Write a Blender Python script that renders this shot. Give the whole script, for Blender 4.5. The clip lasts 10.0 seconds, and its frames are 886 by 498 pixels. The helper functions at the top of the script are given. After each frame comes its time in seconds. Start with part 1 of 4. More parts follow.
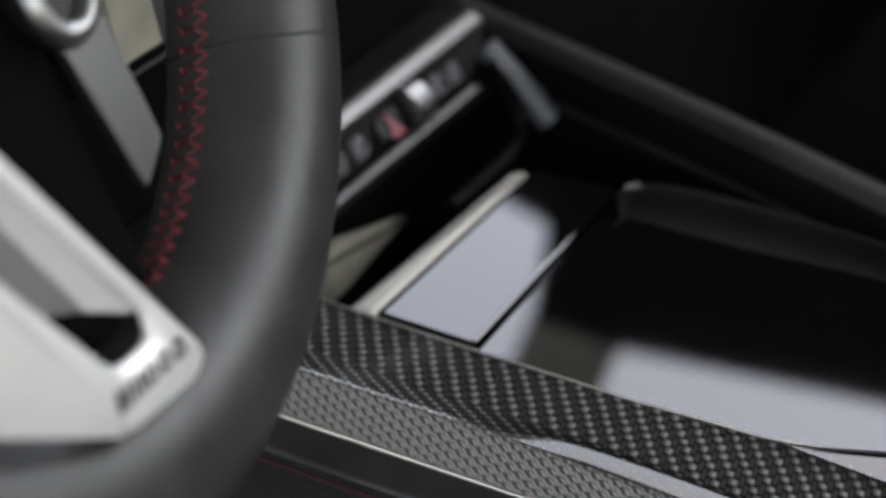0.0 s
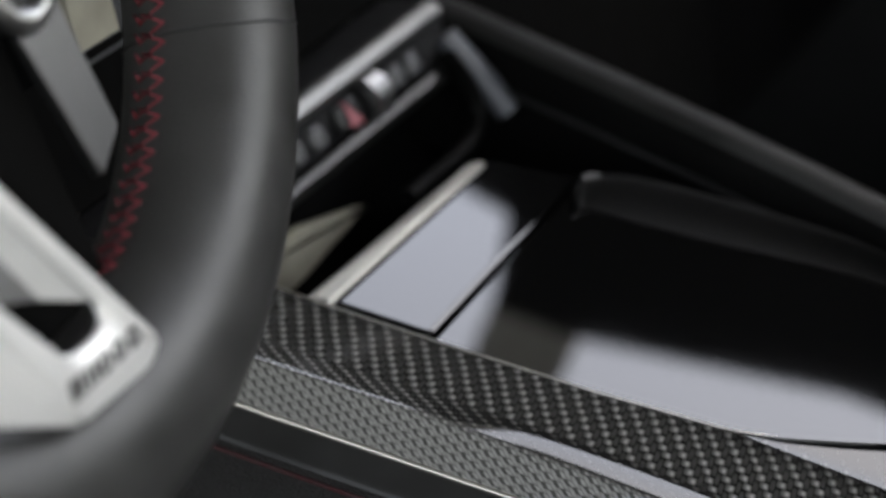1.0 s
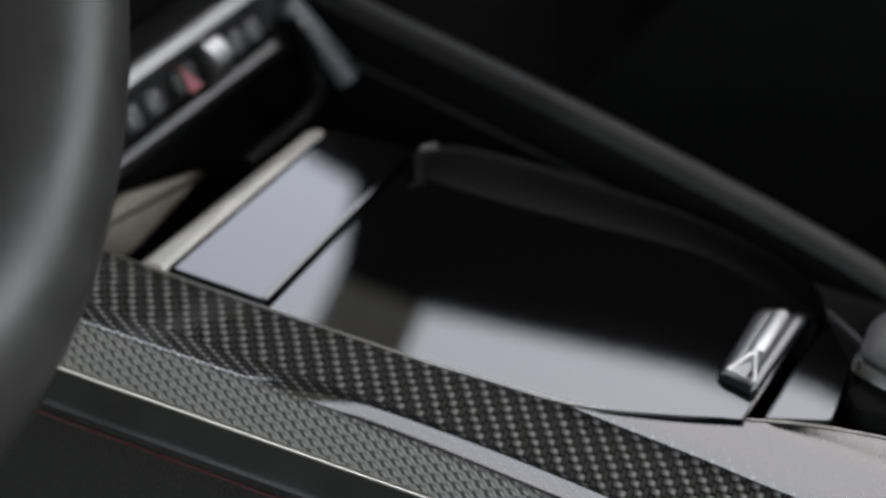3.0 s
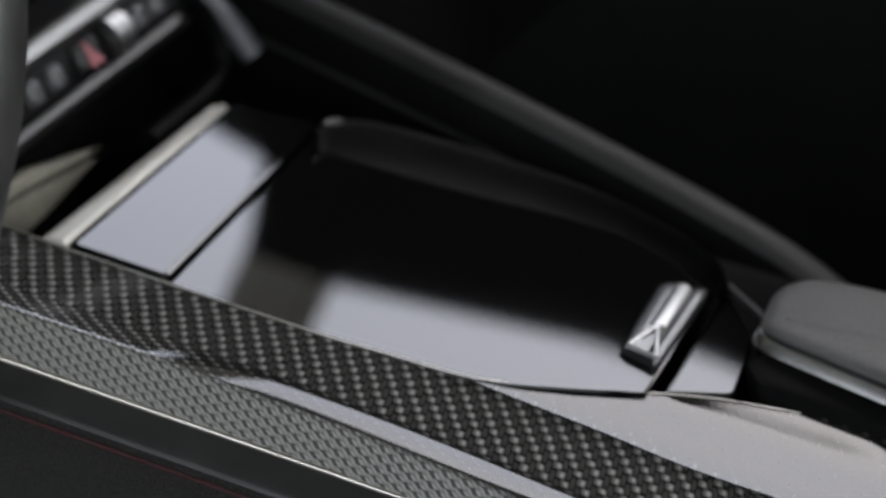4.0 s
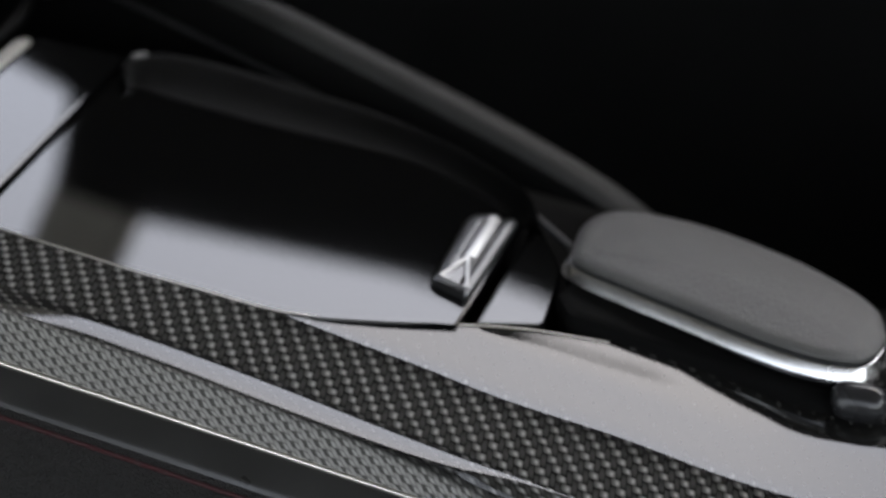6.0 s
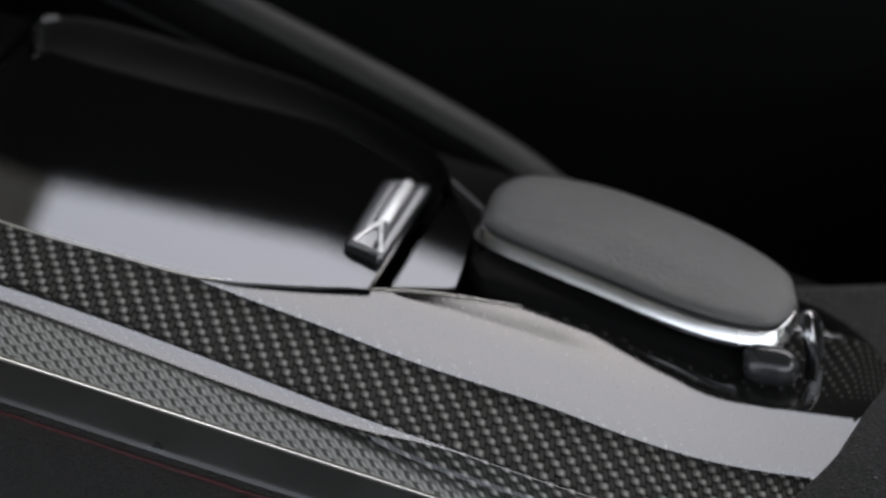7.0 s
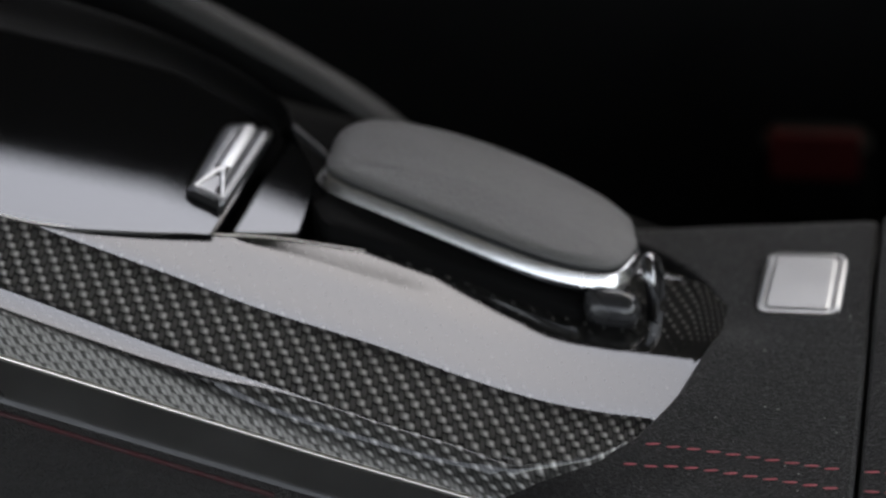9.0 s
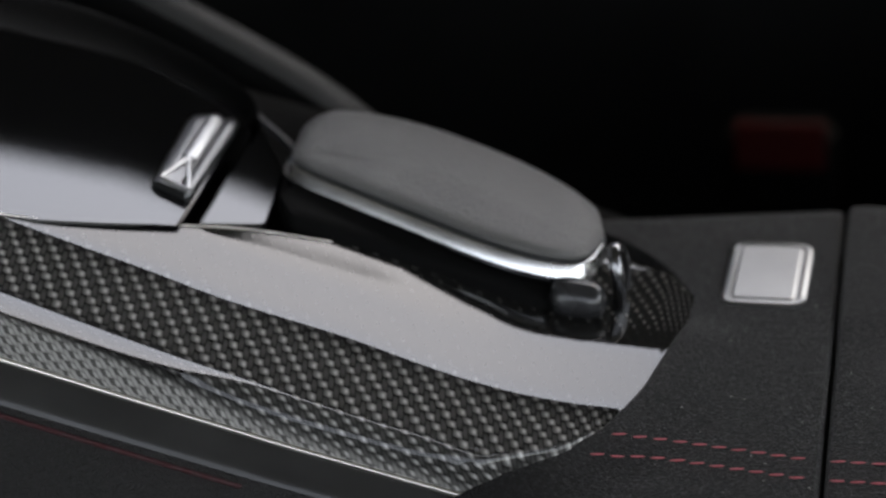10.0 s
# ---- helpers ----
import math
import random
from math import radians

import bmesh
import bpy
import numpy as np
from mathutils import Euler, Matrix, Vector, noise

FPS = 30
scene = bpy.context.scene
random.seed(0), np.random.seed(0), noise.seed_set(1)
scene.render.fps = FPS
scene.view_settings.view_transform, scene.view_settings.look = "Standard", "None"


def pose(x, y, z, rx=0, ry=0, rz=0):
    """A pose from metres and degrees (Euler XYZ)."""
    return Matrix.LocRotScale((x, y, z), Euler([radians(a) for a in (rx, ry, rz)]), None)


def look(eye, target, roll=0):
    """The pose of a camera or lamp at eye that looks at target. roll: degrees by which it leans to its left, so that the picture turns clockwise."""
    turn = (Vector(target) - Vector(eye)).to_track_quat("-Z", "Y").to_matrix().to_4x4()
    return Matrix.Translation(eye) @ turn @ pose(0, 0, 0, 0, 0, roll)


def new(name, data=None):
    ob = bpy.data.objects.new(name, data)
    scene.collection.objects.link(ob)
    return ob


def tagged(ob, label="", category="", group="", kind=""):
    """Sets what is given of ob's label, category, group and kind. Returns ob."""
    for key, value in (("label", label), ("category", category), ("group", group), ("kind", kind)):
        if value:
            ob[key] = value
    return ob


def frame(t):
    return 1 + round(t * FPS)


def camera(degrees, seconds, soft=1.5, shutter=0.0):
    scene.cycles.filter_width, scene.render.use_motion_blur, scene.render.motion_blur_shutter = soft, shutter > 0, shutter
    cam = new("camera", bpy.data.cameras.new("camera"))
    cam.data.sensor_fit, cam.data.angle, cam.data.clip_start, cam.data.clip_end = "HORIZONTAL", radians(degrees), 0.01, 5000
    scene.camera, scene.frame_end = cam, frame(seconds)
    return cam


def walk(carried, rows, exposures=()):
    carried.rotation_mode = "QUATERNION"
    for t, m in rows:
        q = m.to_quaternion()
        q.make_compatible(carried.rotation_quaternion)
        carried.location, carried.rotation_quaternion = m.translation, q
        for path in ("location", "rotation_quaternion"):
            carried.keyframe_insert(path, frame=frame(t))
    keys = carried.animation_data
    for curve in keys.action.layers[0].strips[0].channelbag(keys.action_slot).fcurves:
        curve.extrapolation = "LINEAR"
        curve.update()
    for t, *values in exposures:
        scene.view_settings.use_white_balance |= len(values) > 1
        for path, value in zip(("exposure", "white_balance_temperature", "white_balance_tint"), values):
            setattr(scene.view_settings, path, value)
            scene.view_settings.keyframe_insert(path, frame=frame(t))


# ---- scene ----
# ---- camera: a slow pan from the steering wheel back along the console ----
cam = camera(21.9, 10.0, soft=2.5)
cam.data.dof.use_dof = True
cam.data.dof.focus_distance = 0.722
cam.data.dof.aperture_fstop = 6.3
ROWS = [
    (0.0, -0.0111, -0.0061, 0.8728, 68.024, 12.075, 27.899),
    (0.5, -0.0106, -0.0057, 0.8726, 67.866, 11.957, 27.577),
    (1.0, -0.0097, -0.0051, 0.8723, 67.601, 11.516, 27.098),
    (1.5, -0.0085, -0.0043, 0.8719, 67.243, 11.153, 26.413),
    (2.0, -0.0071, -0.0035, 0.8714, 67.013, 10.098, 25.890),
    (2.5, -0.0055, -0.0026, 0.8710, 66.680, 9.597, 25.057),
    (4.0, 0.0000, 0.0000, 0.8700, 65.353, 8.452, 22.052),
    (4.5, 0.0000, 0.0000, 0.8700, 64.828, 8.050, 20.923),
    (5.0, 0.0000, 0.0000, 0.8700, 64.229, 7.658, 19.701),
    (5.5, 0.0000, 0.0000, 0.8700, 63.654, 7.301, 18.572),
    (7.0, 0.0000, 0.0000, 0.8700, 61.966, 5.920, 15.546),
    (7.5, 0.0000, 0.0000, 0.8700, 61.470, 5.450, 14.635),
    (8.0, 0.0000, 0.0000, 0.8700, 60.990, 5.041, 13.622),
    (8.5, 0.0000, 0.0000, 0.8700, 60.586, 4.702, 12.696),
    (9.0, 0.0000, 0.0000, 0.8700, 60.253, 4.340, 11.918),
    (9.5, 0.0000, 0.0000, 0.8700, 60.057, 4.118, 11.404),
    (10.0, 0.0000, 0.0000, 0.8700, 59.964, 4.011, 11.144),
]
walk(cam, [(t, pose(x, y, z, rx, ry, rz)) for t, x, y, z, rx, ry, rz in ROWS], [(0.0, 2.74, 7300, 10)])

# ---- light: pale daylight through the car's windows ----
world = bpy.data.worlds.new("sky")
scene.world = world
world.use_nodes = True
wn = world.node_tree.nodes
sky = wn.new("ShaderNodeTexSky")
sky.sky_type = "NISHITA"
sky.sun_disc = False
sky.sun_elevation = radians(58)
sky.sun_rotation = radians(18)
sky.air_density = 1.0
sky.dust_density = 1.6
wn["Background"].inputs["Strength"].default_value = 0.15
veil = wn.new("ShaderNodeHueSaturation")  # thin overcast
veil.inputs["Saturation"].default_value = 0.5
world.node_tree.links.new(sky.outputs[0], veil.inputs["Color"])
world.node_tree.links.new(veil.outputs[0], wn["Background"].inputs["Color"])
sun = new("sun", bpy.data.lights.new("sun", "SUN"))
sun.data.energy = 0.6
sun.data.angle = radians(20)
sun.data.color = (1.0, 0.95, 0.88)
sun.matrix_world = look((2.6, 8.0, 13.4), (0, 0, 0.3))


# ---- materials ----
def material(name, color, rough=0.5, metal=0.0, coat=0.0, coat_rough=0.03, grain=0.0, grain_size=0.001,
             mottle=0.15, mottle_size=0.02, spec=0.5, sheen=0.0, distort=0.0):
    """A surface with fine relief (grain, metres) and a slow mottling of colour and gloss."""
    m = bpy.data.materials.new(name)
    m.use_nodes = True
    nt = m.node_tree
    n, l = nt.nodes, nt.links
    b = n["Principled BSDF"]
    b.inputs["Roughness"].default_value = rough
    b.inputs["Metallic"].default_value = metal
    b.inputs["Coat Weight"].default_value = coat
    b.inputs["Coat Roughness"].default_value = coat_rough
    b.inputs["Specular IOR Level"].default_value = spec
    b.inputs["Sheen Weight"].default_value = sheen
    b.inputs["Sheen Roughness"].default_value = 0.4
    co = n.new("ShaderNodeTexCoord")
    big = n.new("ShaderNodeTexNoise")
    big.inputs["Scale"].default_value = 1.0 / mottle_size
    big.inputs["Detail"].default_value = 4.0
    l.new(co.outputs["Object"], big.inputs["Vector"])
    ramp = n.new("ShaderNodeMapRange")
    ramp.inputs["From Min"].default_value, ramp.inputs["From Max"].default_value = 0.3, 0.7
    ramp.inputs["To Min"].default_value, ramp.inputs["To Max"].default_value = 1.0 - mottle, 1.0 + mottle
    l.new(big.outputs["Fac"], ramp.inputs["Value"])
    mix = n.new("ShaderNodeMix")
    mix.data_type, mix.blend_type = "RGBA", "MULTIPLY"
    mix.inputs["Factor"].default_value = 1.0
    mix.inputs["A"].default_value = (*color, 1.0)
    l.new(ramp.outputs["Result"], mix.inputs["B"])
    l.new(mix.outputs["Result"], b.inputs["Base Color"])
    rr = n.new("ShaderNodeMath")
    rr.operation = "MULTIPLY"
    rr.inputs[1].default_value = rough
    l.new(ramp.outputs["Result"], rr.inputs[0])
    l.new(rr.outputs[0], b.inputs["Roughness"])
    if grain:
        fine = n.new("ShaderNodeTexVoronoi")
        fine.inputs["Scale"].default_value = 1.0 / grain_size
        l.new(co.outputs["Object"], fine.inputs["Vector"])
        noise_ = n.new("ShaderNodeTexNoise")
        noise_.inputs["Scale"].default_value = 0.6 / grain_size
        noise_.inputs["Detail"].default_value = 3.0
        l.new(co.outputs["Object"], noise_.inputs["Vector"])
        add = n.new("ShaderNodeMath")
        l.new(fine.outputs["Distance"], add.inputs[0])
        l.new(noise_.outputs["Fac"], add.inputs[1])
        bump = n.new("ShaderNodeBump")
        bump.inputs["Strength"].default_value = 1.0
        bump.inputs["Distance"].default_value = grain
        l.new(add.outputs[0], bump.inputs["Height"])
        l.new(bump.outputs["Normal"], b.inputs["Normal"])
    return m


def carbon_material(tow=0.0018, pitch=0.0044):
    """Twill-woven carbon under clear lacquer; the weave follows the part's own length and girth (UV in metres)."""
    m = bpy.data.materials.new("carbon_weave")
    m.use_nodes = True
    nt = m.node_tree
    n, l = nt.nodes, nt.links
    b = n["Principled BSDF"]

    def math_(op, a, c=None):
        k = n.new("ShaderNodeMath")
        k.operation = op
        for i, v in enumerate((a, c)):
            if v is None:
                continue
            if isinstance(v, (int, float)):
                k.inputs[i].default_value = v
            else:
                l.new(v, k.inputs[i])
        return k.outputs[0]

    uv = n.new("ShaderNodeUVMap")
    sep = n.new("ShaderNodeSeparateXYZ")
    l.new(uv.outputs[0], sep.inputs[0])
    wob = n.new("ShaderNodeTexNoise")  # tows never lie quite straight
    wob.inputs["Scale"].default_value = 140.0
    l.new(uv.outputs[0], wob.inputs["Vector"])
    sway = math_("MULTIPLY", math_("SUBTRACT", wob.outputs["Fac"], 0.5), 0.5)
    v = math_("ADD", math_("DIVIDE", sep.outputs["Y"], pitch), sway)
    u = math_("ADD", math_("ADD", math_("DIVIDE", sep.outputs["X"], tow), sway), math_("MULTIPLY", v, 0.58))
    iu, iv = math_("FLOOR", u), math_("FLOOR", v)
    fu, fv = math_("FRACT", u), math_("FRACT", v)
    k = math_("FLOORED_MODULO", math_("ADD", iu, iv), 4.0)
    warp = math_("LESS_THAN", k, 1.5)
    # place along the float, 0 to 1 over two crossings
    half = math_("FLOORED_MODULO", k, 2.0)
    along_u = math_("DIVIDE", math_("ADD", half, fu), 2.0)
    along_v = math_("DIVIDE", math_("ADD", half, fv), 2.0)
    arch_u = math_("SINE", math_("MULTIPLY", along_u, math.pi))
    arch_v = math_("SINE", math_("MULTIPLY", along_v, math.pi))
    round_u = math_("SINE", math_("MULTIPLY", fu, math.pi))
    round_v = math_("SINE", math_("MULTIPLY", fv, math.pi))
    h_warp = math_("MULTIPLY", math_("POWER", arch_u, 0.7), math_("POWER", round_v, 0.5))
    h_weft = math_("MULTIPLY", math_("POWER", arch_v, 0.8), math_("POWER", round_u, 0.4))
    # a small glint painted into the colour of each float
    dot = math_("MULTIPLY", math_("POWER", math_("SINE", math_("MULTIPLY", math_("POWER", along_u, 1.6), math.pi)), 5.0), math_("POWER", round_v, 2.5))
    hair = n.new("ShaderNodeTexNoise")
    hair.inputs["Scale"].default_value = 2500.0
    l.new(uv.outputs[0], hair.inputs["Vector"])
    fuzz = math_("ADD", 0.7, math_("MULTIPLY", hair.outputs["Fac"], 0.6))
    end_sheen = math_("ADD", 0.5, math_("MULTIPLY", along_u, 1.0))  # sheen painted into each float, lighter towards its end
    tone_warp = math_("ADD", math_("MULTIPLY", math_("MULTIPLY", h_warp, end_sheen), 0.165), math_("MULTIPLY", dot, 0.22))
    tone_weft = math_("MULTIPLY", h_weft, 0.046)
    # round the outer bend the other fibres are painted lighter, as if facing light
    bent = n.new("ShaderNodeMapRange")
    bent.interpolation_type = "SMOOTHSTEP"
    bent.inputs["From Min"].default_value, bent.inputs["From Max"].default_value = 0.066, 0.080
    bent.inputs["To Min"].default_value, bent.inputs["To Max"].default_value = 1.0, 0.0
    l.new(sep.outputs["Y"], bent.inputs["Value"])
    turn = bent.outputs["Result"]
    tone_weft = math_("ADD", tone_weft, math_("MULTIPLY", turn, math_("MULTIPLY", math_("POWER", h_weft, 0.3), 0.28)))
    dim_half = math_("MULTIPLY", turn, math_("LESS_THAN", half, 0.5))
    tone_warp = math_("ADD", math_("MULTIPLY", tone_warp, math_("SUBTRACT", 1.0, turn)), math_("MULTIPLY", math_("SUBTRACT", turn, math_("MULTIPLY", dim_half, 0.75)), math_("MULTIPLY", math_("POWER", h_warp, 0.45), 0.38)))
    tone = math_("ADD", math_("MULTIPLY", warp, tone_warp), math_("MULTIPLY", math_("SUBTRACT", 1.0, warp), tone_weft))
    def edge(value, lo, hi):
        k_ = n.new("ShaderNodeMapRange")
        k_.interpolation_type = "SMOOTHSTEP"
        k_.inputs["From Min"].default_value, k_.inputs["From Max"].default_value = lo, hi
        l.new(value, k_.inputs["Value"])
        return k_.outputs["Result"]
    # weave darkened in its colour through the hollow, where the bright reflection lies
    hollow_dim = n.new("ShaderNodeMapRange")
    hollow_dim.interpolation_type = "SMOOTHSTEP"
    hollow_dim.inputs["From Min"].default_value, hollow_dim.inputs["From Max"].default_value = 0.128, 0.150
    hollow_dim.inputs["To Min"].default_value, hollow_dim.inputs["To Max"].default_value = 1.0, 0.04
    l.new(sep.outputs["Y"], hollow_dim.inputs["Value"])
    tone = math_("MULTIPLY", tone, math_("ADD", hollow_dim.outputs["Result"], math_("MULTIPLY", edge(sep.outputs["Y"], 0.184, 0.200), 0.2)))
    # weave colour also darkened along the front crest, under the window's reflected streak
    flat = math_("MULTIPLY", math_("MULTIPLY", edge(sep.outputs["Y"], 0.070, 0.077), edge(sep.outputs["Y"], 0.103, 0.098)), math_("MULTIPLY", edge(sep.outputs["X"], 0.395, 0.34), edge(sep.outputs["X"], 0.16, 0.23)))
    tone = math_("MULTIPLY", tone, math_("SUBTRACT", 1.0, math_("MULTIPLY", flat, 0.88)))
    tone = math_("ADD", 0.007, math_("MULTIPLY", tone, fuzz))
    col = n.new("ShaderNodeCombineColor")
    for c, gain in (("Red", 1.03), ("Green", 1.0), ("Blue", 0.95)):
        l.new(math_("MULTIPLY", tone, gain), col.inputs[c])
    l.new(col.outputs[0], b.inputs["Base Color"])
    b.inputs["Roughness"].default_value = 0.6
    b.inputs["Specular IOR Level"].default_value = 0.0
    b.inputs["Coat Weight"].default_value = 1.0
    b.inputs["Coat Roughness"].default_value = 0.012
    b.inputs["Coat IOR"].default_value = 1.42
    soft = n.new("ShaderNodeBump")
    soft.inputs["Distance"].default_value = 0.000001
    l.new(h_warp, soft.inputs["Height"])
    l.new(soft.outputs["Normal"], b.inputs["Coat Normal"])
    return m


LEATHER = material("black_leather", (0.007, 0.007, 0.0074), 0.5, spec=0.28, grain=0.00025, grain_size=0.0011)
RAIL = material("grey_black_leather", (0.0135, 0.0134, 0.0133), 0.5, spec=0.3, grain=0.00025, grain_size=0.0011)
WHEEL_LEATHER = material("wheel_leather", (0.036, 0.0352, 0.0348), 0.37, spec=0.6, grain=0.00008, grain_size=0.0007)
PAD_LEATHER = material("palm_leather", (0.079, 0.077, 0.075), 0.42, grain=0.00026, grain_size=0.0008, mottle=0.05, spec=0.6)
SUEDE = material("microfibre", (0.0064, 0.0058, 0.0057), 0.9, spec=0.25, grain=0.00045, grain_size=0.0006, sheen=0.10, mottle=0.5, mottle_size=0.0013)
SPOKE = material("satin_silver_paint", (0.82, 0.81, 0.80), 0.38, 0.35, mottle=0.03)
LINE = material("bright_trim_line", (0.82, 0.77, 0.70), 0.3, 1.0, mottle=0.05)
BAND = material("polished_band", (0.72, 0.72, 0.72), 0.26, 1.0, mottle=0.08)
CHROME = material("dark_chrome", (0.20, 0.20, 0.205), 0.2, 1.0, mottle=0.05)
RIDGE = material("bright_satin_chrome", (0.46, 0.46, 0.46), 0.3, 1.0, mottle=0.05)
TOGGLE = material("satin_chrome", (0.20, 0.20, 0.203), 0.32, 1.0, mottle=0.06)
GLOSS = material("piano_black", (0.0022, 0.0022, 0.0024), 0.035, mottle=0.1)
KEY_SILVER = material("satin_key_metal", (0.30, 0.30, 0.298), 0.34, 1.0, mottle=0.05)
BAR_SILVER = material("grey_metal_bar", (0.23, 0.23, 0.225), 0.4, 1.0, mottle=0.05)
CAP = material("blue_grey_cap", (0.085, 0.088, 0.10), 0.4, mottle=0.1)
LOW_BAR = material("dull_metal_bar", (0.10, 0.10, 0.10), 0.42, 1.0, mottle=0.05)
BLACK = material("matt_black_plastic", (0.012, 0.012, 0.013), 0.45, mottle=0.2, grain=0.00008, grain_size=0.0006)
RIM_PLASTIC = material("satin_black_rim", (0.0028, 0.0028, 0.0028), 0.5, mottle=0.15, spec=0.06, grain=0.00004, grain_size=0.0005)
TRIM_BLACK = material("satin_black_trim", (0.02, 0.02, 0.021), 0.25, mottle=0.2)
RED = material("red_thread", (0.40, 0.085, 0.10), 0.6, mottle=0.3, mottle_size=0.002, grain=0.0001, grain_size=0.0004)
DEEP_THREAD = material("deep_red_thread", (0.20, 0.022, 0.036), 0.7, mottle=0.3, mottle_size=0.002)
RED_PLASTIC = material("red_key", (0.38, 0.13, 0.15), 0.45)
DEEP_RED = material("deep_red_plastic", (0.026, 0.0015, 0.0015), 0.8, spec=0.1)
NIGHT = material("black_buckle_plastic", (0.0012, 0.0012, 0.0012), 0.8, spec=0.05)
PIPING = material("dark_red_piping", (0.035, 0.005, 0.007), 0.7, mottle=0.3, mottle_size=0.004)
GREY_KEY = material("dark_key", (0.095, 0.095, 0.10), 0.4)
CREAM = material("pale_trim", (0.60, 0.58, 0.53), 0.5, 0.25, mottle=0.05)
BEIGE = material("beige_panel", (0.32, 0.30, 0.24), 0.6, mottle=0.2)
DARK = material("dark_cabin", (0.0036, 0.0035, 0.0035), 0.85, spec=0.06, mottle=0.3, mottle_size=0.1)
PILLAR = material("grey_pillar_trim", (0.8, 0.8, 0.79), 0.7, mottle=0.1)
DOOR = material("dark_door_trim", (0.005, 0.0049, 0.0048), 0.7, spec=0.2, mottle=0.25, mottle_size=0.08)
HEADLINER = material("headliner_cloth", (0.17, 0.164, 0.14), 0.9, mottle=0.1, mottle_size=0.03, grain=0.0003, grain_size=0.001)
SEAT = material("black_seat_leather", (0.007, 0.0068, 0.0066), 0.6, mottle=0.2, mottle_size=0.05)
CARPET = material("black_carpet", (0.012, 0.012, 0.012), 0.95, grain=0.002, grain_size=0.004)
SHIFT_GREY = material("satin_shift_metal", (0.20, 0.20, 0.205), 0.4, 1.0, mottle=0.05)
LINT = material("pale_lint", (0.35, 0.34, 0.32), 0.9)
PADDLE = material("satin_paddle", (0.34, 0.34, 0.34), 0.35, 1.0, mottle=0.05)
GLOSS_STRIP = material("dull_strip", (0.026, 0.0255, 0.025), 0.34, mottle=0.2, spec=0.5)
SIDE_CLOTH = material("side_microfibre", (0.017, 0.0162, 0.0158), 0.9, spec=0.3, grain=0.0005, grain_size=0.0008, sheen=0.08, mottle=0.45, mottle_size=0.0016)
INK = material("dark_engraving", (0.02, 0.02, 0.02), 0.5)
# silver of the slot's less lit slope, greyed in its colour
WELL = material("shaded_silver", (0.42, 0.42, 0.43), 0.35, 1.0, mottle=0.05)
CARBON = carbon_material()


# ---- building helpers ----
def part(name, bm, mat, parent=None, label="", smooth=True):
    me = bpy.data.meshes.new(name)
    bmesh.ops.recalc_face_normals(bm, faces=bm.faces)
    bm.to_mesh(me)
    bm.free()
    me.materials.append(mat)
    if smooth:
        me.shade_smooth()
        me.set_sharp_from_angle(angle=radians(40))
    ob = new(name, me)
    ob.parent = parent
    if label:
        tagged(ob, label)
    return ob


def thing(name, label, category, group="", kind="", at=(0, 0, 0)):
    ob = new(name)
    ob.location = at
    ob.empty_display_size = 0.02
    return tagged(ob, label, category, group, kind)


def spline(points, count):
    """count points on a smooth curve through the given ones."""
    p = [np.array(q, float) for q in points]
    p = [2 * p[0] - p[1]] + p + [2 * p[-1] - p[-2]]
    out = []
    for i in range(count):
        s = i / (count - 1) * (len(p) - 3)
        k = min(int(s), len(p) - 4)
        t = s - k
        a, b, c, d = p[k:k + 4]
        out.append(0.5 * (2 * b + (c - a) * t + (2 * a - 5 * b + 4 * c - d) * t * t + (3 * b - 3 * c + d - a) * t ** 3))
    return out


def loft(rows, close=False, caps=False):
    """A skin over rows of points; UV in metres along and across."""
    bm = bmesh.new()
    uv = bm.loops.layers.uv.new("weave")
    grid = [[bm.verts.new(tuple(p)) for p in row] for row in rows]
    girth = [np.concatenate([[0], np.cumsum([np.linalg.norm(np.array(q) - np.array(p)) for p, q in zip(row, row[1:])])]) for row in rows]
    mid = [np.array(row[len(row) // 2]) for row in rows]
    run = np.concatenate([[0], np.cumsum([np.linalg.norm(q - p) for p, q in zip(mid, mid[1:])])])
    m = len(rows[0])
    for i in range(len(rows) - 1):
        for j in range(m if close else m - 1):
            k = (j + 1) % m
            f = bm.faces.new((grid[i][j], grid[i + 1][j], grid[i + 1][k], grid[i][k]))
            for loop, (a, b) in zip(f.loops, ((i, j), (i + 1, j), (i + 1, k), (i, k))):
                loop[uv].uv = (run[a], girth[a][b])
    if caps and close:
        bm.faces.new(grid[0])
        bm.faces.new(list(reversed(grid[-1])))
    return bm


def sweep(path, radius_a, radius_b=None, up=(0, 0, 1), sides=12, close=False, caps=True, squash=2.0):
    """A tube of elliptic section along a path."""
    radius_b = radius_b or radius_a
    rows = []
    n = len(path)
    for i, p in enumerate(path):
        p = Vector(p)
        a, b = Vector(path[(i - 1) % n if close else max(i - 1, 0)]), Vector(path[(i + 1) % n if close else min(i + 1, n - 1)])
        t = (b - a).normalized()
        side = t.cross(Vector(up)).normalized()
        top = side.cross(t).normalized()
        ring = []
        for k in range(sides):
            c, s = math.cos(2 * math.pi * k / sides), math.sin(2 * math.pi * k / sides)
            c, s = math.copysign(abs(c) ** (2 / squash), c), math.copysign(abs(s) ** (2 / squash), s)
            ring.append(p + side * radius_a * c + top * radius_b * s)
        rows.append(ring)
    if close:
        rows.append(rows[0])
    bm = loft(rows, close=True, caps=caps and not close)
    if close:
        bmesh.ops.remove_doubles(bm, verts=bm.verts, dist=1e-6)
    return bm


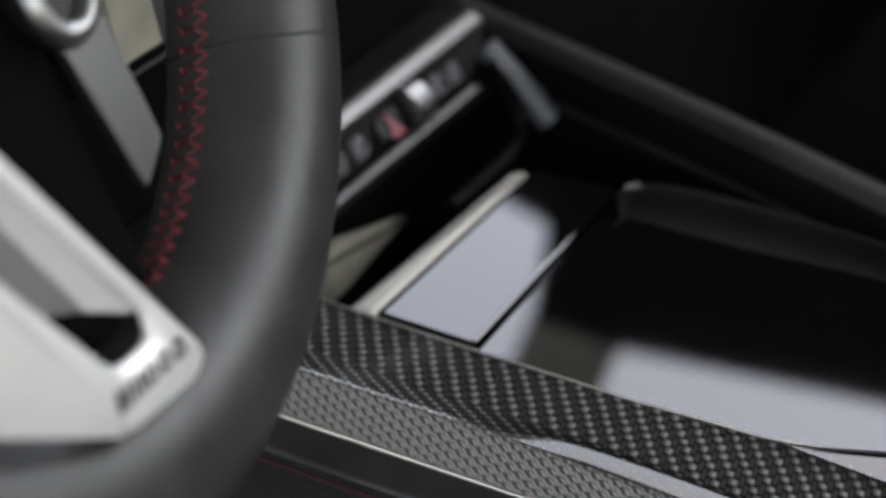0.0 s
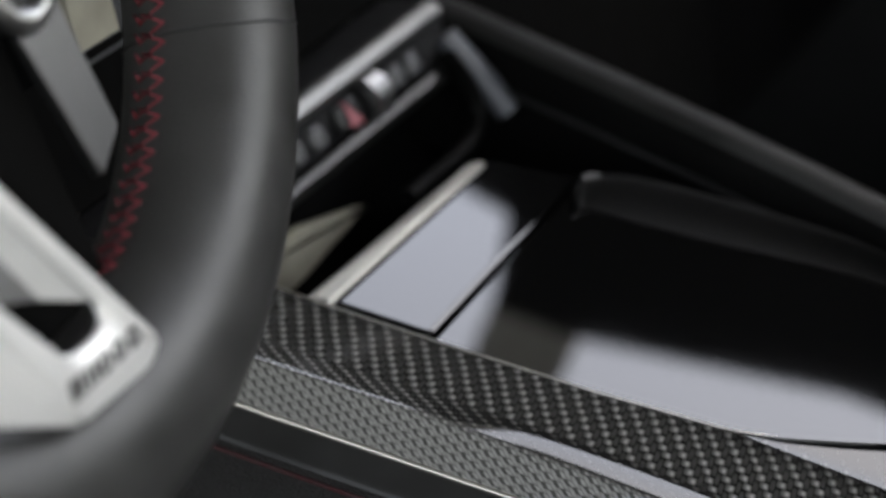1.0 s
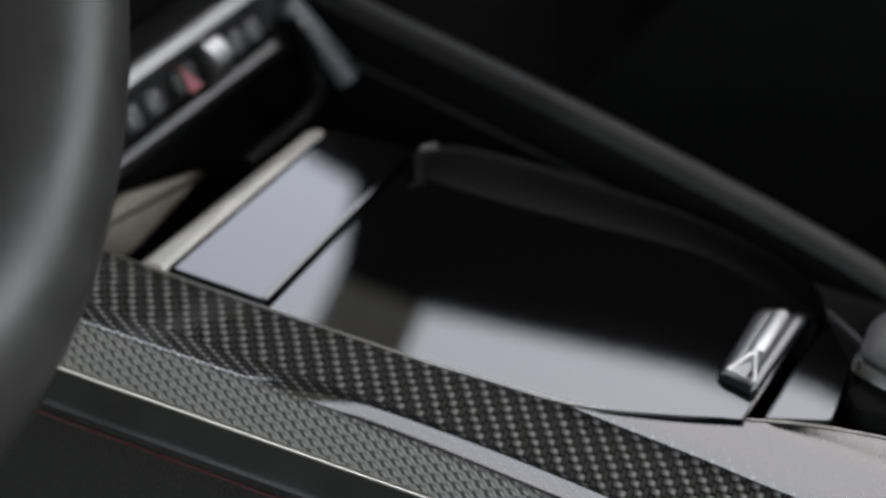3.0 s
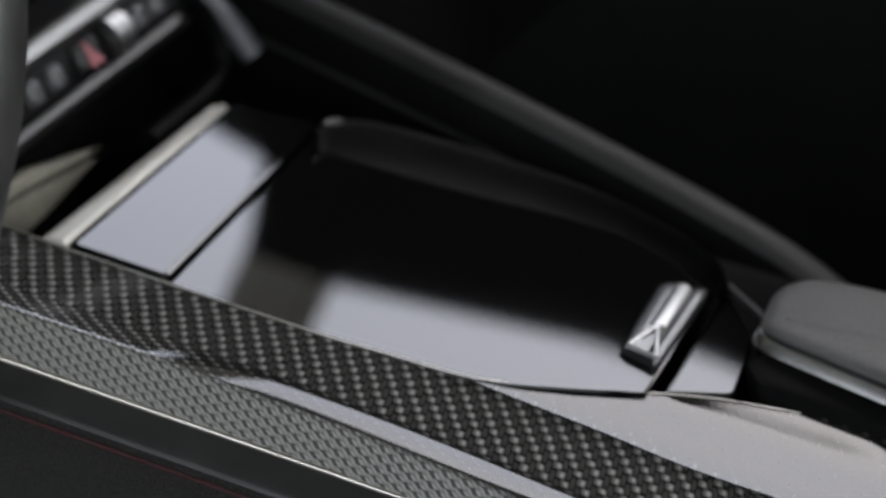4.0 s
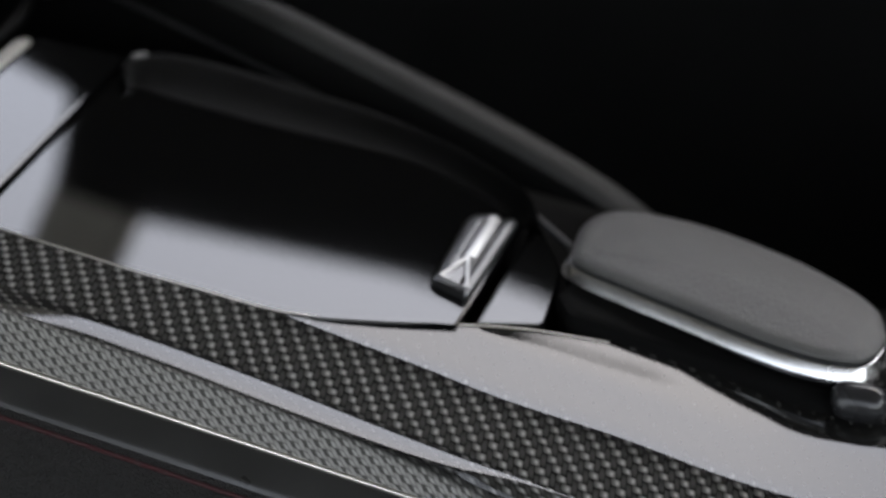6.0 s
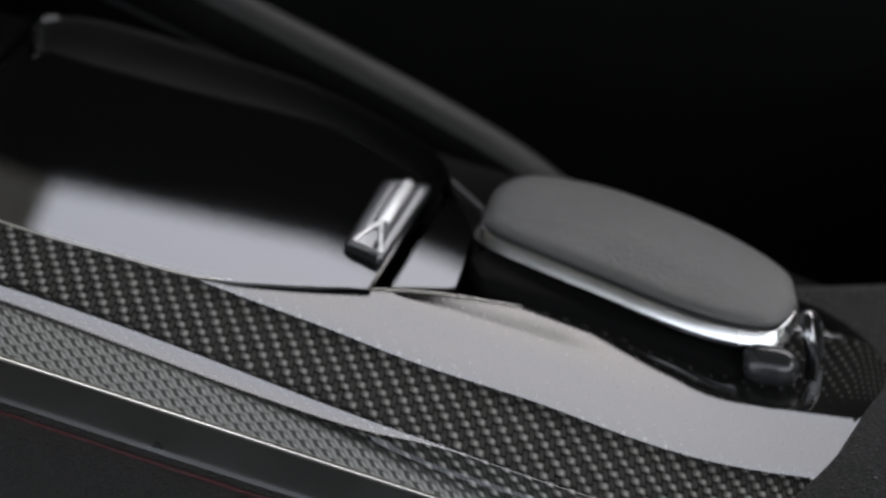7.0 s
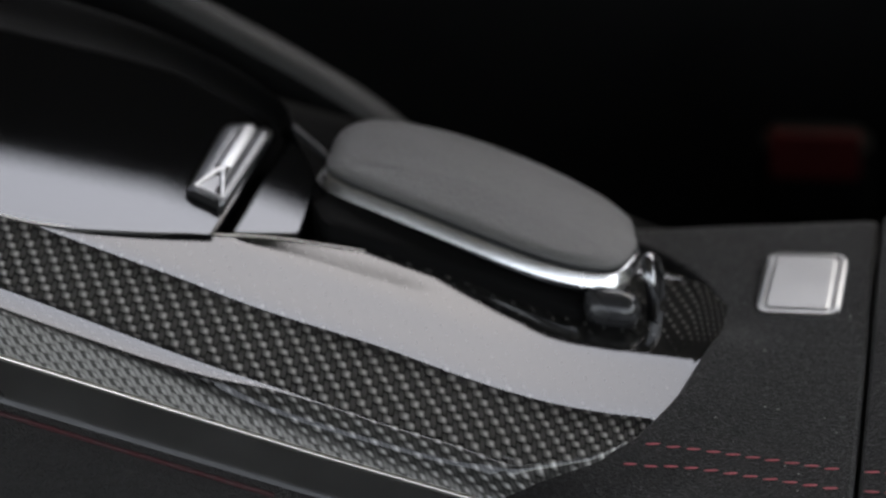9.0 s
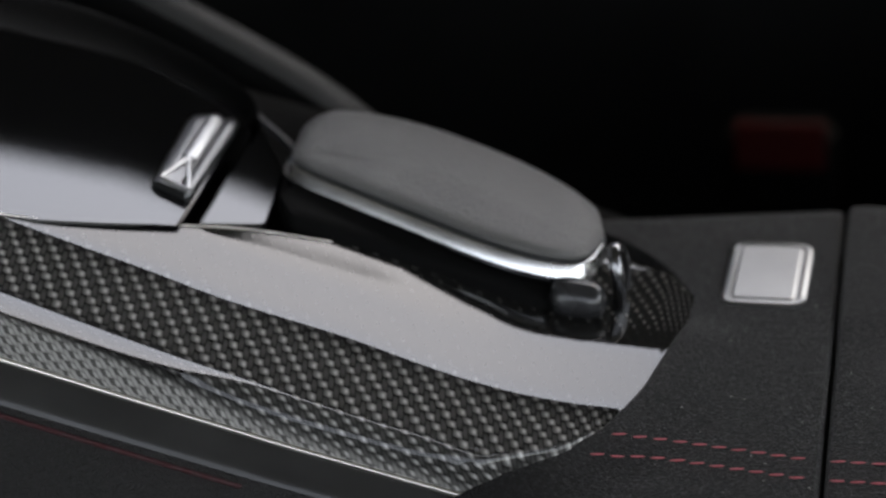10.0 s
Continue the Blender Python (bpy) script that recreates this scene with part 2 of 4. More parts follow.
def rounded(corners, radius, steps=5):
    """A closed outline with rounded corners; radius may be one number or one for each corner."""
    out = []
    n = len(corners)
    for i in range(n):
        r = radius[i] if isinstance(radius, (list, tuple)) else radius
        p, a, b = (np.array(corners[j], float) for j in (i, i - 1, (i + 1) % n))
        u, v = (a - p) / np.linalg.norm(a - p), (b - p) / np.linalg.norm(b - p)
        q0, q1 = p + u * r, p + v * r
        for k in range(steps + 1):
            t = k / steps
            out.append((1 - t) ** 2 * q0 + 2 * t * (1 - t) * p + t * t * q1)
    return out


def inset(outline, d):
    """The outline moved inwards by d."""
    p = np.array(outline)
    area = np.sum(p[:, 0] * np.roll(p[:, 1], -1) - np.roll(p[:, 0], -1) * p[:, 1])
    t = np.roll(p, -1, 0) - np.roll(p, 1, 0)
    t /= np.maximum(np.linalg.norm(t, axis=1)[:, None], 1e-9)
    nrm = np.stack([-t[:, 1], t[:, 0]], 1) * (1 if area > 0 else -1)
    return p + nrm * d


def slab(outline, levels, place, dome=0.0):
    """A solid from an outline in its own plane; levels are (inset, height) from bottom to top; place turns (a, b, h) into the world."""
    bm = bmesh.new()
    rings = []
    for d, h in levels:
        rings.append([bm.verts.new(tuple(place(a, b, h))) for a, b in inset(outline, d)])
    for lo, hi in zip(rings, rings[1:]):
        for i in range(len(lo)):
            j = (i + 1) % len(lo)
            bm.faces.new((lo[i], lo[j], hi[j], hi[i]))
    bm.faces.new(list(reversed(rings[0])))
    if not dome:
        d, h = levels[-1]
        rings.append([bm.verts.new(tuple(place(a, b, h))) for a, b in inset(outline, d + 0.0006)])
        for i in range(len(rings[-1])):
            j = (i + 1) % len(rings[-1])
            bm.faces.new((rings[-2][i], rings[-2][j], rings[-1][j], rings[-1][i]))
    if dome:
        c = np.mean([inset(outline, levels[-1][0])], axis=1)[0]
        last, ring2 = rings[-1], inset(outline, levels[-1][0])
        for s, lift in ((0.75, 0.45), (0.45, 0.8), (0.2, 0.96)):
            nxt = [bm.verts.new(tuple(place(*(c + (np.array(q) - c) * s), levels[-1][1] + dome * lift))) for q in ring2]
            for i in range(len(last)):
                j = (i + 1) % len(last)
                bm.faces.new((last[i], last[j], nxt[j], nxt[i]))
            last = nxt
        bm.faces.new(last)
    else:
        bm.faces.new(rings[-1])
    return bm


def box(x0, x1, y0, y1, z0, z1, bevel=0.0):
    bm = bmesh.new()
    bmesh.ops.create_cube(bm, size=1.0, matrix=Matrix.Translation(((x0 + x1) / 2, (y0 + y1) / 2, (z0 + z1) / 2)) @ Matrix.Diagonal((x1 - x0, y1 - y0, z1 - z0, 1)))
    if bevel:
        bmesh.ops.bevel(bm, geom=bm.edges[:], offset=bevel, segments=3, affect="EDGES")
    return bm


# ---- the cabin that closes the place ----
def tinted_glass():
    """Faintly blue side glass."""
    m = bpy.data.materials.new("tinted_glass")
    m.use_nodes = True
    n, l = m.node_tree.nodes, m.node_tree.links
    clear = n.new("ShaderNodeBsdfTransparent")
    clear.inputs["Color"].default_value = (0.93, 0.955, 1.0, 1.0)
    shine = n.new("ShaderNodeBsdfGlossy")
    shine.inputs["Roughness"].default_value = 0.02
    rim = n.new("ShaderNodeFresnel")
    rim.inputs["IOR"].default_value = 1.3
    mix = n.new("ShaderNodeMixShader")
    l.new(rim.outputs[0], mix.inputs[0])
    l.new(clear.outputs[0], mix.inputs[1])
    l.new(shine.outputs[0], mix.inputs[2])
    l.new(mix.outputs[0], n["Material Output"].inputs["Surface"])
    return m


def cabin():
    def wall(name, bm, label, mat=DARK):
        return tagged(part(name, bm, mat, smooth=False), label, name.split("_")[0], kind="structure")
    wall("floor", box(-1.5, 1.6, -0.55, 1.5, -0.05, 0.0), "black carpeted car floor", CARPET)
    wall("ceiling", box(-1.2, 1.6, -0.55, 1.478, 1.33, 1.38), "grey-beige cloth headliner of the car", HEADLINER)
    # passenger side: door below, pillar, glass band above
    def side_door(top, y0, y1):
        """A door panel between y0 and y1 with an uneven upper edge."""
        door = bmesh.new()
        outline = [(-1.5, 0.0)] + top + [(1.6, 0.0)]
        near = [door.verts.new((x, y0, z)) for x, z in outline]
        far = [door.verts.new((x, y1, z)) for x, z in outline]
        for i in range(len(outline)):
            j = (i + 1) % len(outline)
            door.faces.new((near[i], near[j], far[j], far[i]))
        door.faces.new(near)
        door.faces.new(list(reversed(far)))
        return door
    door = side_door([(-1.5, 1.045), (-0.590, 1.040), (-0.572, 1.125), (-0.498, 1.108), (-0.30, 1.028), (-0.20, 1.008), (0.12, 1.0), (0.13, 0.80), (1.6, 0.86)], 1.42, 1.5)
    wall("wall_passenger", door, "black inner side of the passenger door under its window", DOOR)
    wall("pillar", box(-0.578, -0.502, 1.423, 1.46, 1.10, 1.329, 0.012), "pale grey window pillar of the passenger side", PILLAR)
    pane = wall("window_1", box(-1.195, 0.118, 1.462, 1.466, 0.99, 1.329), "faintly blue tinted side window of the passenger door", tinted_glass())
    pane.visible_shadow = False
    wall("wall_front", box(-1.55, -1.5, -0.55, 1.5, 0.0, 0.95), "dark bulkhead under the windscreen")
    wall("wall_rear", box(1.55, 1.6, -0.5, 1.42, 0.0, 0.62), "dark lower rear wall of the car")
    # the raised middle is an unseen block, keeping sky off the trim's outer side
    wall("wall_driver", side_door([(-1.5, 0.62), (-0.36, 0.62), (-0.30, 0.92), (0.0, 0.92), (0.06, 0.62), (1.6, 0.62)], -0.55, -0.5), "dark inner side of the driver's door, with an added raised light block")
    g = bmesh.new()
    bmesh.ops.create_grid(g, x_segments=4, y_segments=4, size=60.0, matrix=Matrix.Translation((0, 0, -0.4)))
    tagged(part("ground", g, material("grey_paving", (0.3, 0.29, 0.27), 0.9, mottle=0.3, mottle_size=2.0, grain=0.01, grain_size=0.05)), "pale grey paved ground outside the car", "ground", kind="structure")


cabin()


# ---- centre console ----
def slope(x):
    """Height of the console's lower bright line."""
    return float(np.interp(x, [-0.60, -0.4415, -0.33, -0.243, -0.19, -0.134, 0.1], [0.592, 0.542, 0.5085, 0.482, 0.466, 0.4505, 0.4495]))


def lid_z(x):
    return 0.5379 - 0.295 * (x + 0.3865)


def lid_place(a, b, h):
    """On the sloping plane of the storage lid."""
    return (a + 0.283 * h, b, lid_z(a) + 0.959 * h)


def carbon_trim():
    trim = thing("carbon_trim", "glossy black carbon-fibre trim along the centre console", "trim", at=(-0.3, 0.6, 0.45))
    inv = Matrix.Translation((0.3, -0.6, -0.45))
    def smooth(xs, knots, values, width):
        """Values between knots, rounded off over the given width."""
        fine = np.linspace(xs[0] - 0.1, xs[-1] + 0.1, 1400)
        v = np.interp(fine, knots, values)
        k = np.exp(-0.5 * (np.arange(-200, 201) * (fine[1] - fine[0]) / width) ** 2)
        v = np.convolve(np.pad(v, 200, mode="edge"), k / k.sum(), mode="valid")
        return np.interp(xs, fine, v)
    xs = np.linspace(-0.56, -0.0745, 184)
    y0 = smooth(xs, [-0.1290, -0.1030, -0.0845, -0.0745, -0.071], [0.5597, 0.578, 0.606, 0.650, 0.67], 0.002)
    ye = smooth(xs, [-0.56, -0.4518, -0.3866, -0.3447, -0.2984, -0.2708, -0.2442, -0.2257, -0.2151, -0.2045, -0.1939, -0.1833, -0.170, -0.1344, -0.112, -0.090, -0.0745],
                [0.622, 0.6155, 0.6128, 0.6115, 0.6160, 0.6290, 0.6435, 0.6515, 0.6547, 0.6572, 0.6600, 0.6630, 0.670, 0.705, 0.708, 0.702, 0.694], 0.006)
    low = np.array([slope(x) for x in xs])
    top = smooth(xs, [-0.56, -0.45, -0.40, -0.36, -0.305, -0.267, -0.2136, -0.165, -0.1344, -0.09], [0.6020, 0.5633, 0.5486, 0.5367, 0.5186, 0.5044, 0.4862, 0.4708, 0.4620, 0.4566], 0.022)
    low = smooth(xs, xs, np.where(xs > -0.124, top - 0.0045, low), 0.004)
    left = smooth(xs, [-0.42, -0.31], [1.0, 0.0], 0.012)
    back = smooth(xs, [-0.25, -0.19], [0.0, 1.0], 0.012)
    valley = smooth(xs, [-0.30, -0.285, -0.245, -0.225, -0.18, -0.145, -0.12, -0.0835], [0.0045, 0.0040, 0.0028, 0.0, 0.0, -0.0055, -0.0085, -0.0085], 0.008)
    crisp = smooth(xs, [-0.255, -0.190], [0.0, 1.0], 0.008)
    ahead = smooth(xs, [-0.392, -0.350], [1.0, 0.0], 0.006)
    lead = smooth(xs, [-0.38, -0.33, -0.27, -0.215, -0.185, -0.15], [0.0150, 0.0152, 0.0136, 0.0108, 0.0085, 0.0075], 0.008)
    broad = smooth(xs, [-0.38, -0.33, -0.27, -0.24, -0.222, -0.205, -0.19], [0.0130, 0.0132, 0.0122, 0.0105, 0.0082, 0.0022, 0.0004], 0.005)
    arc = smooth(xs, [-0.145, -0.122], [0.0, 1.0], 0.004)
    rows = []
    for x, a, b, s, c, lf, bk, dv, cr, kn, ar, ld, br in zip(xs, y0, ye, low, top, left, back, valley, crisp, ahead, arc, lead, broad):
        rear = float(np.interp(x, [-0.27, -0.19, -0.155, -0.125], [1.0, 0.8, 0.65, 1]))
        crest = a + ld * (1 - ar) + 0.0020 * ar
        knots = [min(0.5685, crest), 0.572, 0.577, 0.584, 0.600 + 0.6 * min(dv, 0.0), 0.6115 + dv, 0.6165 + dv, 0.644 + dv - 0.004 * rear, 0.664 - 0.002 * rear, 0.70, 0.76]
        bowl = [0.0, -0.00032, -0.00076, -0.0014, -0.0028, -0.0036 - 0.1 * max(dv, 0.0), -0.0035 - 0.1 * max(dv, 0.0), -0.0021 - 0.07 * max(dv, 0.0), (0.0009 + 0.0006 * bk) * (1 - rear) + 0.0001 * rear, (0.0064 + 0.0010 * bk) * (1 - rear) + 0.004 * rear, 0.0150 * (1 - rear) + 0.0085 * rear]
        def across(y):
            """Height behind the crest: a long fall to a shallow valley, then a slow rise; in front a straight fall to the lid."""
            basin = float(np.interp(y, [0.640, 0.652, 0.695], [0, 0.0015, 0.0115])) * float(np.interp(x, [-0.14, -0.115], [0, 1]))
            k = max(0.0, min(1.0, (y - 0.5685) / (b - 0.5685)))
            return c + float(np.interp(y, knots, bowl)) * (1 - lf) + (lid_z(x) + 0.0004 - c) * k * lf - basin
        ys = [crest, crest + 0.00015] + [crest + (b - 0.0012 - crest) * q for q in np.linspace(0, 1, 44)[1:]]
        zs = np.array([across(y) for y in ys])
        for _ in range(4):
            zs[1:-1] = 0.25 * zs[:-2] + 0.5 * zs[1:-1] + 0.25 * zs[2:]
        # the crest: a broad flat arc in front that draws in to a keen edge at the rear
        wide = br * (1 - ar) + 0.00012
        s0, s1 = -0.085 - 0.05 * kn, 0.04 - 0.175 * kn
        peak = zs[0]
        outer = crest - wide - a
        foot = peak - wide * (s0 + s1) / 2
        fall = foot - s
        row = spline([(x, a, s), (x, a + 0.16 * outer, s + (0.40 - 0.02 * cr) * fall), (x, a + 0.40 * outer, s + (0.72 - 0.03 * cr) * fall), (x, a + 0.72 * outer, s + (0.925 - 0.02 * cr) * fall), (x, a + outer, foot), (x, crest - 0.5 * wide, peak - wide * (0.375 * s0 + 0.125 * s1))], 26)[:21]
        row += [np.array((x, crest - wide * q, peak - wide * (s0 * q + (s1 - s0) * q * q / 2))) for q in (0.88, 0.75, 0.62, 0.5, 0.38, 0.25, 0.12)]
        row += [np.array((x, y, z)) for y, z in zip(ys, zs)]
        end = row[-1]
        row += [end + np.array((0, 0.0009, -0.0006)), end + np.array((0, 0.0012, -0.002)), end + np.array((0, 0.0014, -0.012))]
        rows.append(row)
    shell = loft(rows)
    weave = shell.loops.layers.uv["weave"]
    shell.verts.index_update()
    wide_row = len(rows[0])
    girths = [np.concatenate([[0], np.cumsum([np.linalg.norm(np.array(q) - np.array(p)) for p, q in zip(row, row[1:])])]) for row in rows]
    for f in shell.faces:  # the weave runs along the crest; the cloth is drawn tighter round the outer bend
        for lp in f.loops:
            i, j = divmod(lp.vert.index, wide_row)
            v = girths[i][j] - girths[i][28] + max(0.0, y0[i] - 0.5597)
            lp[weave].uv.y = 0.1 + (v * 2.1 if v < 0 else v)
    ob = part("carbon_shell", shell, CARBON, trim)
    ob.data.transform(inv)
    # bright line under it
    line = [(x, 0.5592, slope(x) - 0.0004) for x in np.linspace(-0.56, -0.1290, 60)]
    b = part("bright_line", sweep(line, 0.0008, 0.0009), LINE, trim, "thin bright metal line")
    b.data.transform(inv)
    lip = [p + np.array((0, 0.0002, 0.0004)) for p in [np.array(rows[i][-4]) for i in range(0, 138)]]
    b = part("edge_line", sweep(lip, 0.00027), LINE, trim, "hair-thin bright edge")
    b.data.transform(inv)
    return trim


carbon_trim()


def console_side():
    side = thing("lower_console", "dark console side with a gloss strip and red seam", "console", at=(-0.3, 0.55, 0.2))
    inv = Matrix.Translation((0.3, -0.55, -0.2))
    rows = []
    for x in np.linspace(-0.6, -0.10, 60):
        s = slope(x)
        k = float(np.interp(x, [-0.44, -0.28, -0.12], [0.66, 0.70, 0.55]))
        rows.append(spline([(x, 0.5585, s - 0.001), (x, 0.553, s - 0.004), (x, 0.549, s - 0.0095 * k), (x, 0.5475, s - 0.0125 * k)], 14))
    ob = part("gloss_strip", loft(rows), GLOSS_STRIP, side, "dark grey satin strip")
    ob.data.transform(inv)
    rows = []
    for x in np.linspace(-0.6, -0.10, 60):
        s = slope(x)
        k = float(np.interp(x, [-0.44, -0.28, -0.12], [0.66, 0.70, 0.55]))
        z = s - 0.0125 * k
        rows.append(spline([(x, 0.549, z + 0.0005), (x, 0.544, z - 0.002), (x, 0.532, z - 0.010), (x, 0.522, z - 0.03), (x, 0.517, z - 0.10), (x, 0.515, z - 0.30)], 24))
    ob = part("side_panel", loft(rows), SIDE_CLOTH, side, "black microfibre side panel")
    ob.data.transform(inv)
    line = [(x, 0.5445, slope(x) - 0.0125 * float(np.interp(x, [-0.44, -0.28, -0.12], [0.66, 0.70, 0.55])) - 0.0016) for x in np.linspace(-0.6, -0.2, 40)]
    ob = part("red_piping", sweep(line, 0.0008), PIPING, side, "dark red piping")
    ob.data.transform(inv)


console_side()


def storage_lid():
    lid = thing("storage_lid", "piano-black storage compartment lid on the console", "lid", at=(-0.32, 0.68, 0.5))
    inv = Matrix.Translation((0.32, -0.68, -0.5))
    near = spline([(-0.406, 0.6140), (-0.3866, 0.6126), (-0.3447, 0.6112), (-0.2984, 0.6148), (-0.2708, 0.6254), (-0.2440, 0.6397)], 20)
    far = spline([(-0.2425, 0.728), (-0.2672, 0.746), (-0.2947, 0.757), (-0.3426, 0.766), (-0.3763, 0.7645), (-0.4085, 0.755)], 24)
    outline = [tuple(p) for p in near] + [tuple(p) for p in far]
    ob = part("lid_panel", slab(outline, [(0, -0.012), (0, -0.0008), (0.0003, -0.0002), (0.0008, 0.0)], lid_place), GLOSS, lid)
    ob.data.transform(inv)
    brow = spline([(-0.4045, 0.7330), (-0.4040, 0.7420), (-0.3966, 0.7505), (-0.3841, 0.7543), (-0.3613, 0.7557), (-0.3382, 0.7553), (-0.3154, 0.7540), (-0.2918, 0.7500), (-0.2672, 0.7412), (-0.2492, 0.7307), (-0.2418, 0.7231), (-0.2375, 0.7140)], 64)
    sole = spline([(-0.4000, 0.7290), (-0.3975, 0.7315), (-0.3884, 0.7320), (-0.3719, 0.7320), (-0.3493, 0.7330), (-0.3283, 0.7350), (-0.3083, 0.7370), (-0.2870, 0.7370), (-0.2650, 0.7310), (-0.2500, 0.7245), (-0.2446, 0.7190), (-0.2420, 0.7130)], 64)
    lip = []
    for p, q in zip(brow, sole):
        lip.append([lid_place(*(q * (1 - k) + p * k), h) for k, h in ((0.0, 0.0003), (0.12, 0.0007), (0.35, 0.0019), (0.62, 0.0040), (0.82, 0.0061), (0.93, 0.0069), (1.0, 0.0071), (1.06, 0.0067), (1.10, 0.0050), (1.12, -0.006))])
    ob = part("rim_end", sweep([lid_place(*p, 0.0070) for p in brow[5:10]], 0.0018, 0.0012, up=(0.283, 0, 0.959)), TRIM_BLACK, lid, "smooth rounded end of the rim")
    ob.data.transform(inv)
    ob = part("rim_tail", sweep([lid_place(a, b, 0.0030) for a, b in spline([(-0.2385, 0.7190), (-0.2260, 0.7085), (-0.2180, 0.7010), (-0.2080, 0.6910)], 16)], 0.0016, 0.0012), BLACK, lid, "thin dark edge running on to the palm rest")
    ob.data.transform(inv)
    ob = part("lid_rim", loft(lip), RIM_PLASTIC, lid, "broad hollow dark rim")
    ob.data.transform(inv)


storage_lid()


def tray_flap():
    flap = thing("tray_flap", "piano-black flap with a pale front edge", "flap", at=(-0.43, 0.68, 0.5))
    inv = Matrix.Translation((0.43, -0.68, -0.5))
    ob = part("flap_panel", slab(rounded([(-0.4465, 0.6175), (-0.4074, 0.6165), (-0.4108, 0.755), (-0.4465, 0.748)], 0.004), [(0, -0.012), (0, -0.002), (0.0008, -0.0004), (0.002, 0.0)], lid_place), GLOSS, flap)
    ob.data.transform(inv)
    ob = part("front_edge", slab(rounded([(-0.4560, 0.6165), (-0.4468, 0.6160), (-0.4468, 0.746), (-0.4518, 0.743)], 0.0012), [(0, -0.012), (0, -0.0006), (0.0015, 0.0003)], lid_place), CREAM, flap, "pale metal front edge")
    ob.data.transform(inv)
    small = thing("console_plate", "small piano-black cover plate behind the lid", "plate", at=(-0.22, 0.66, 0.49))
    ob = part("plate_panel", slab(rounded([(-0.2395, 0.644), (-0.2182, 0.6555), (-0.2215, 0.694), (-0.2385, 0.722)], 0.003), [(0, -0.012), (0, -0.002), (0.001, 0.0)], lambda a, b, h: lid_place(a, b, h + 0.012 * (b - 0.66))), GLOSS, small)
    ob.data.transform(Matrix.Translation((0.22, -0.66, -0.49)))


tray_flap()


def toggle():
    t = thing("toggle_switch", "chrome toggle switch with a triangular relief on the lid", "switch", at=(-0.24, 0.66, 0.5))
    inv = Matrix.Translation((0.24, -0.66, -0.5))
    rows = []
    for k in np.linspace(0, 1, 26):
        near = max(0.0, 1 - k / 0.05)
        far = max(0.0, (k - 0.86) / 0.14)
        xl, xr = -0.2594 - 0.0010 * k + 0.0010 * far ** 2, -0.2447 + 0.0018 * k - 0.0010 * far ** 2
        yl, yr = 0.6592 + 0.0510 * k, 0.6555 + 0.0585 * k
        low = 1 - 0.10 * near - 0.35 * far ** 3
        row = []
        for u, h in ((0.04, 0.0), (0.0, 0.0010), (0.0, 0.0016), (0.05, 0.0026), (0.20, 0.0036), (0.34, 0.0038), (0.37, 0.0037), (0.40, 0.0046), (0.44, 0.0050), (0.50, 0.0051), (0.56, 0.0050), (0.60, 0.0046), (0.63, 0.0028), (0.68, 0.0026), (0.76, 0.0036), (0.86, 0.0039), (0.94, 0.0034), (0.99, 0.0022), (1.0, 0.0012), (0.98, 0.0)):
            if k < 0.32 and 0.36 <= u <= 0.64:
                h = 0.0036
            row.append(lid_place(xl + (xr - xl) * u, yl + (yr - yl) * u, h * low))
        rows.append(row)
    ob = part("toggle_body", loft(rows, close=True, caps=True), TOGGLE, t)
    ob.data.transform(inv)

    def bar(name, pts, width, height, mat, label=""):
        ob = part(name, sweep([lid_place(*q) for q in pts], width, height, up=(0.2, 0, 1), sides=10), mat, t, label)
        ob.data.transform(inv)
    apex, left, right = (-0.2519, 0.6766, 0.0044), (-0.2571, 0.6606, 0.0034), (-0.2465, 0.6575, 0.0036)
    for a, b in ((apex, left), (left, right), (right, apex)):
        bar("triangle_side", [a, tuple((p + q) / 2 for p, q in zip(a, b)), b], 0.0010, 0.0008, RIDGE, "bright chrome triangle")
    bar("ridge", [apex, (-0.2517, 0.690, 0.0046), (-0.2518, 0.7075, 0.0042)], 0.0029, 0.0009, RIDGE, "raised chrome ridge")
    bar("foot_pin", [(-0.2465, 0.6572, 0.0034), (-0.2466, 0.6560, 0.0018), (-0.2467, 0.6562, 0.0004)], 0.0008, 0.0008, TOGGLE)
    return t


toggle()


PALM = 1.048


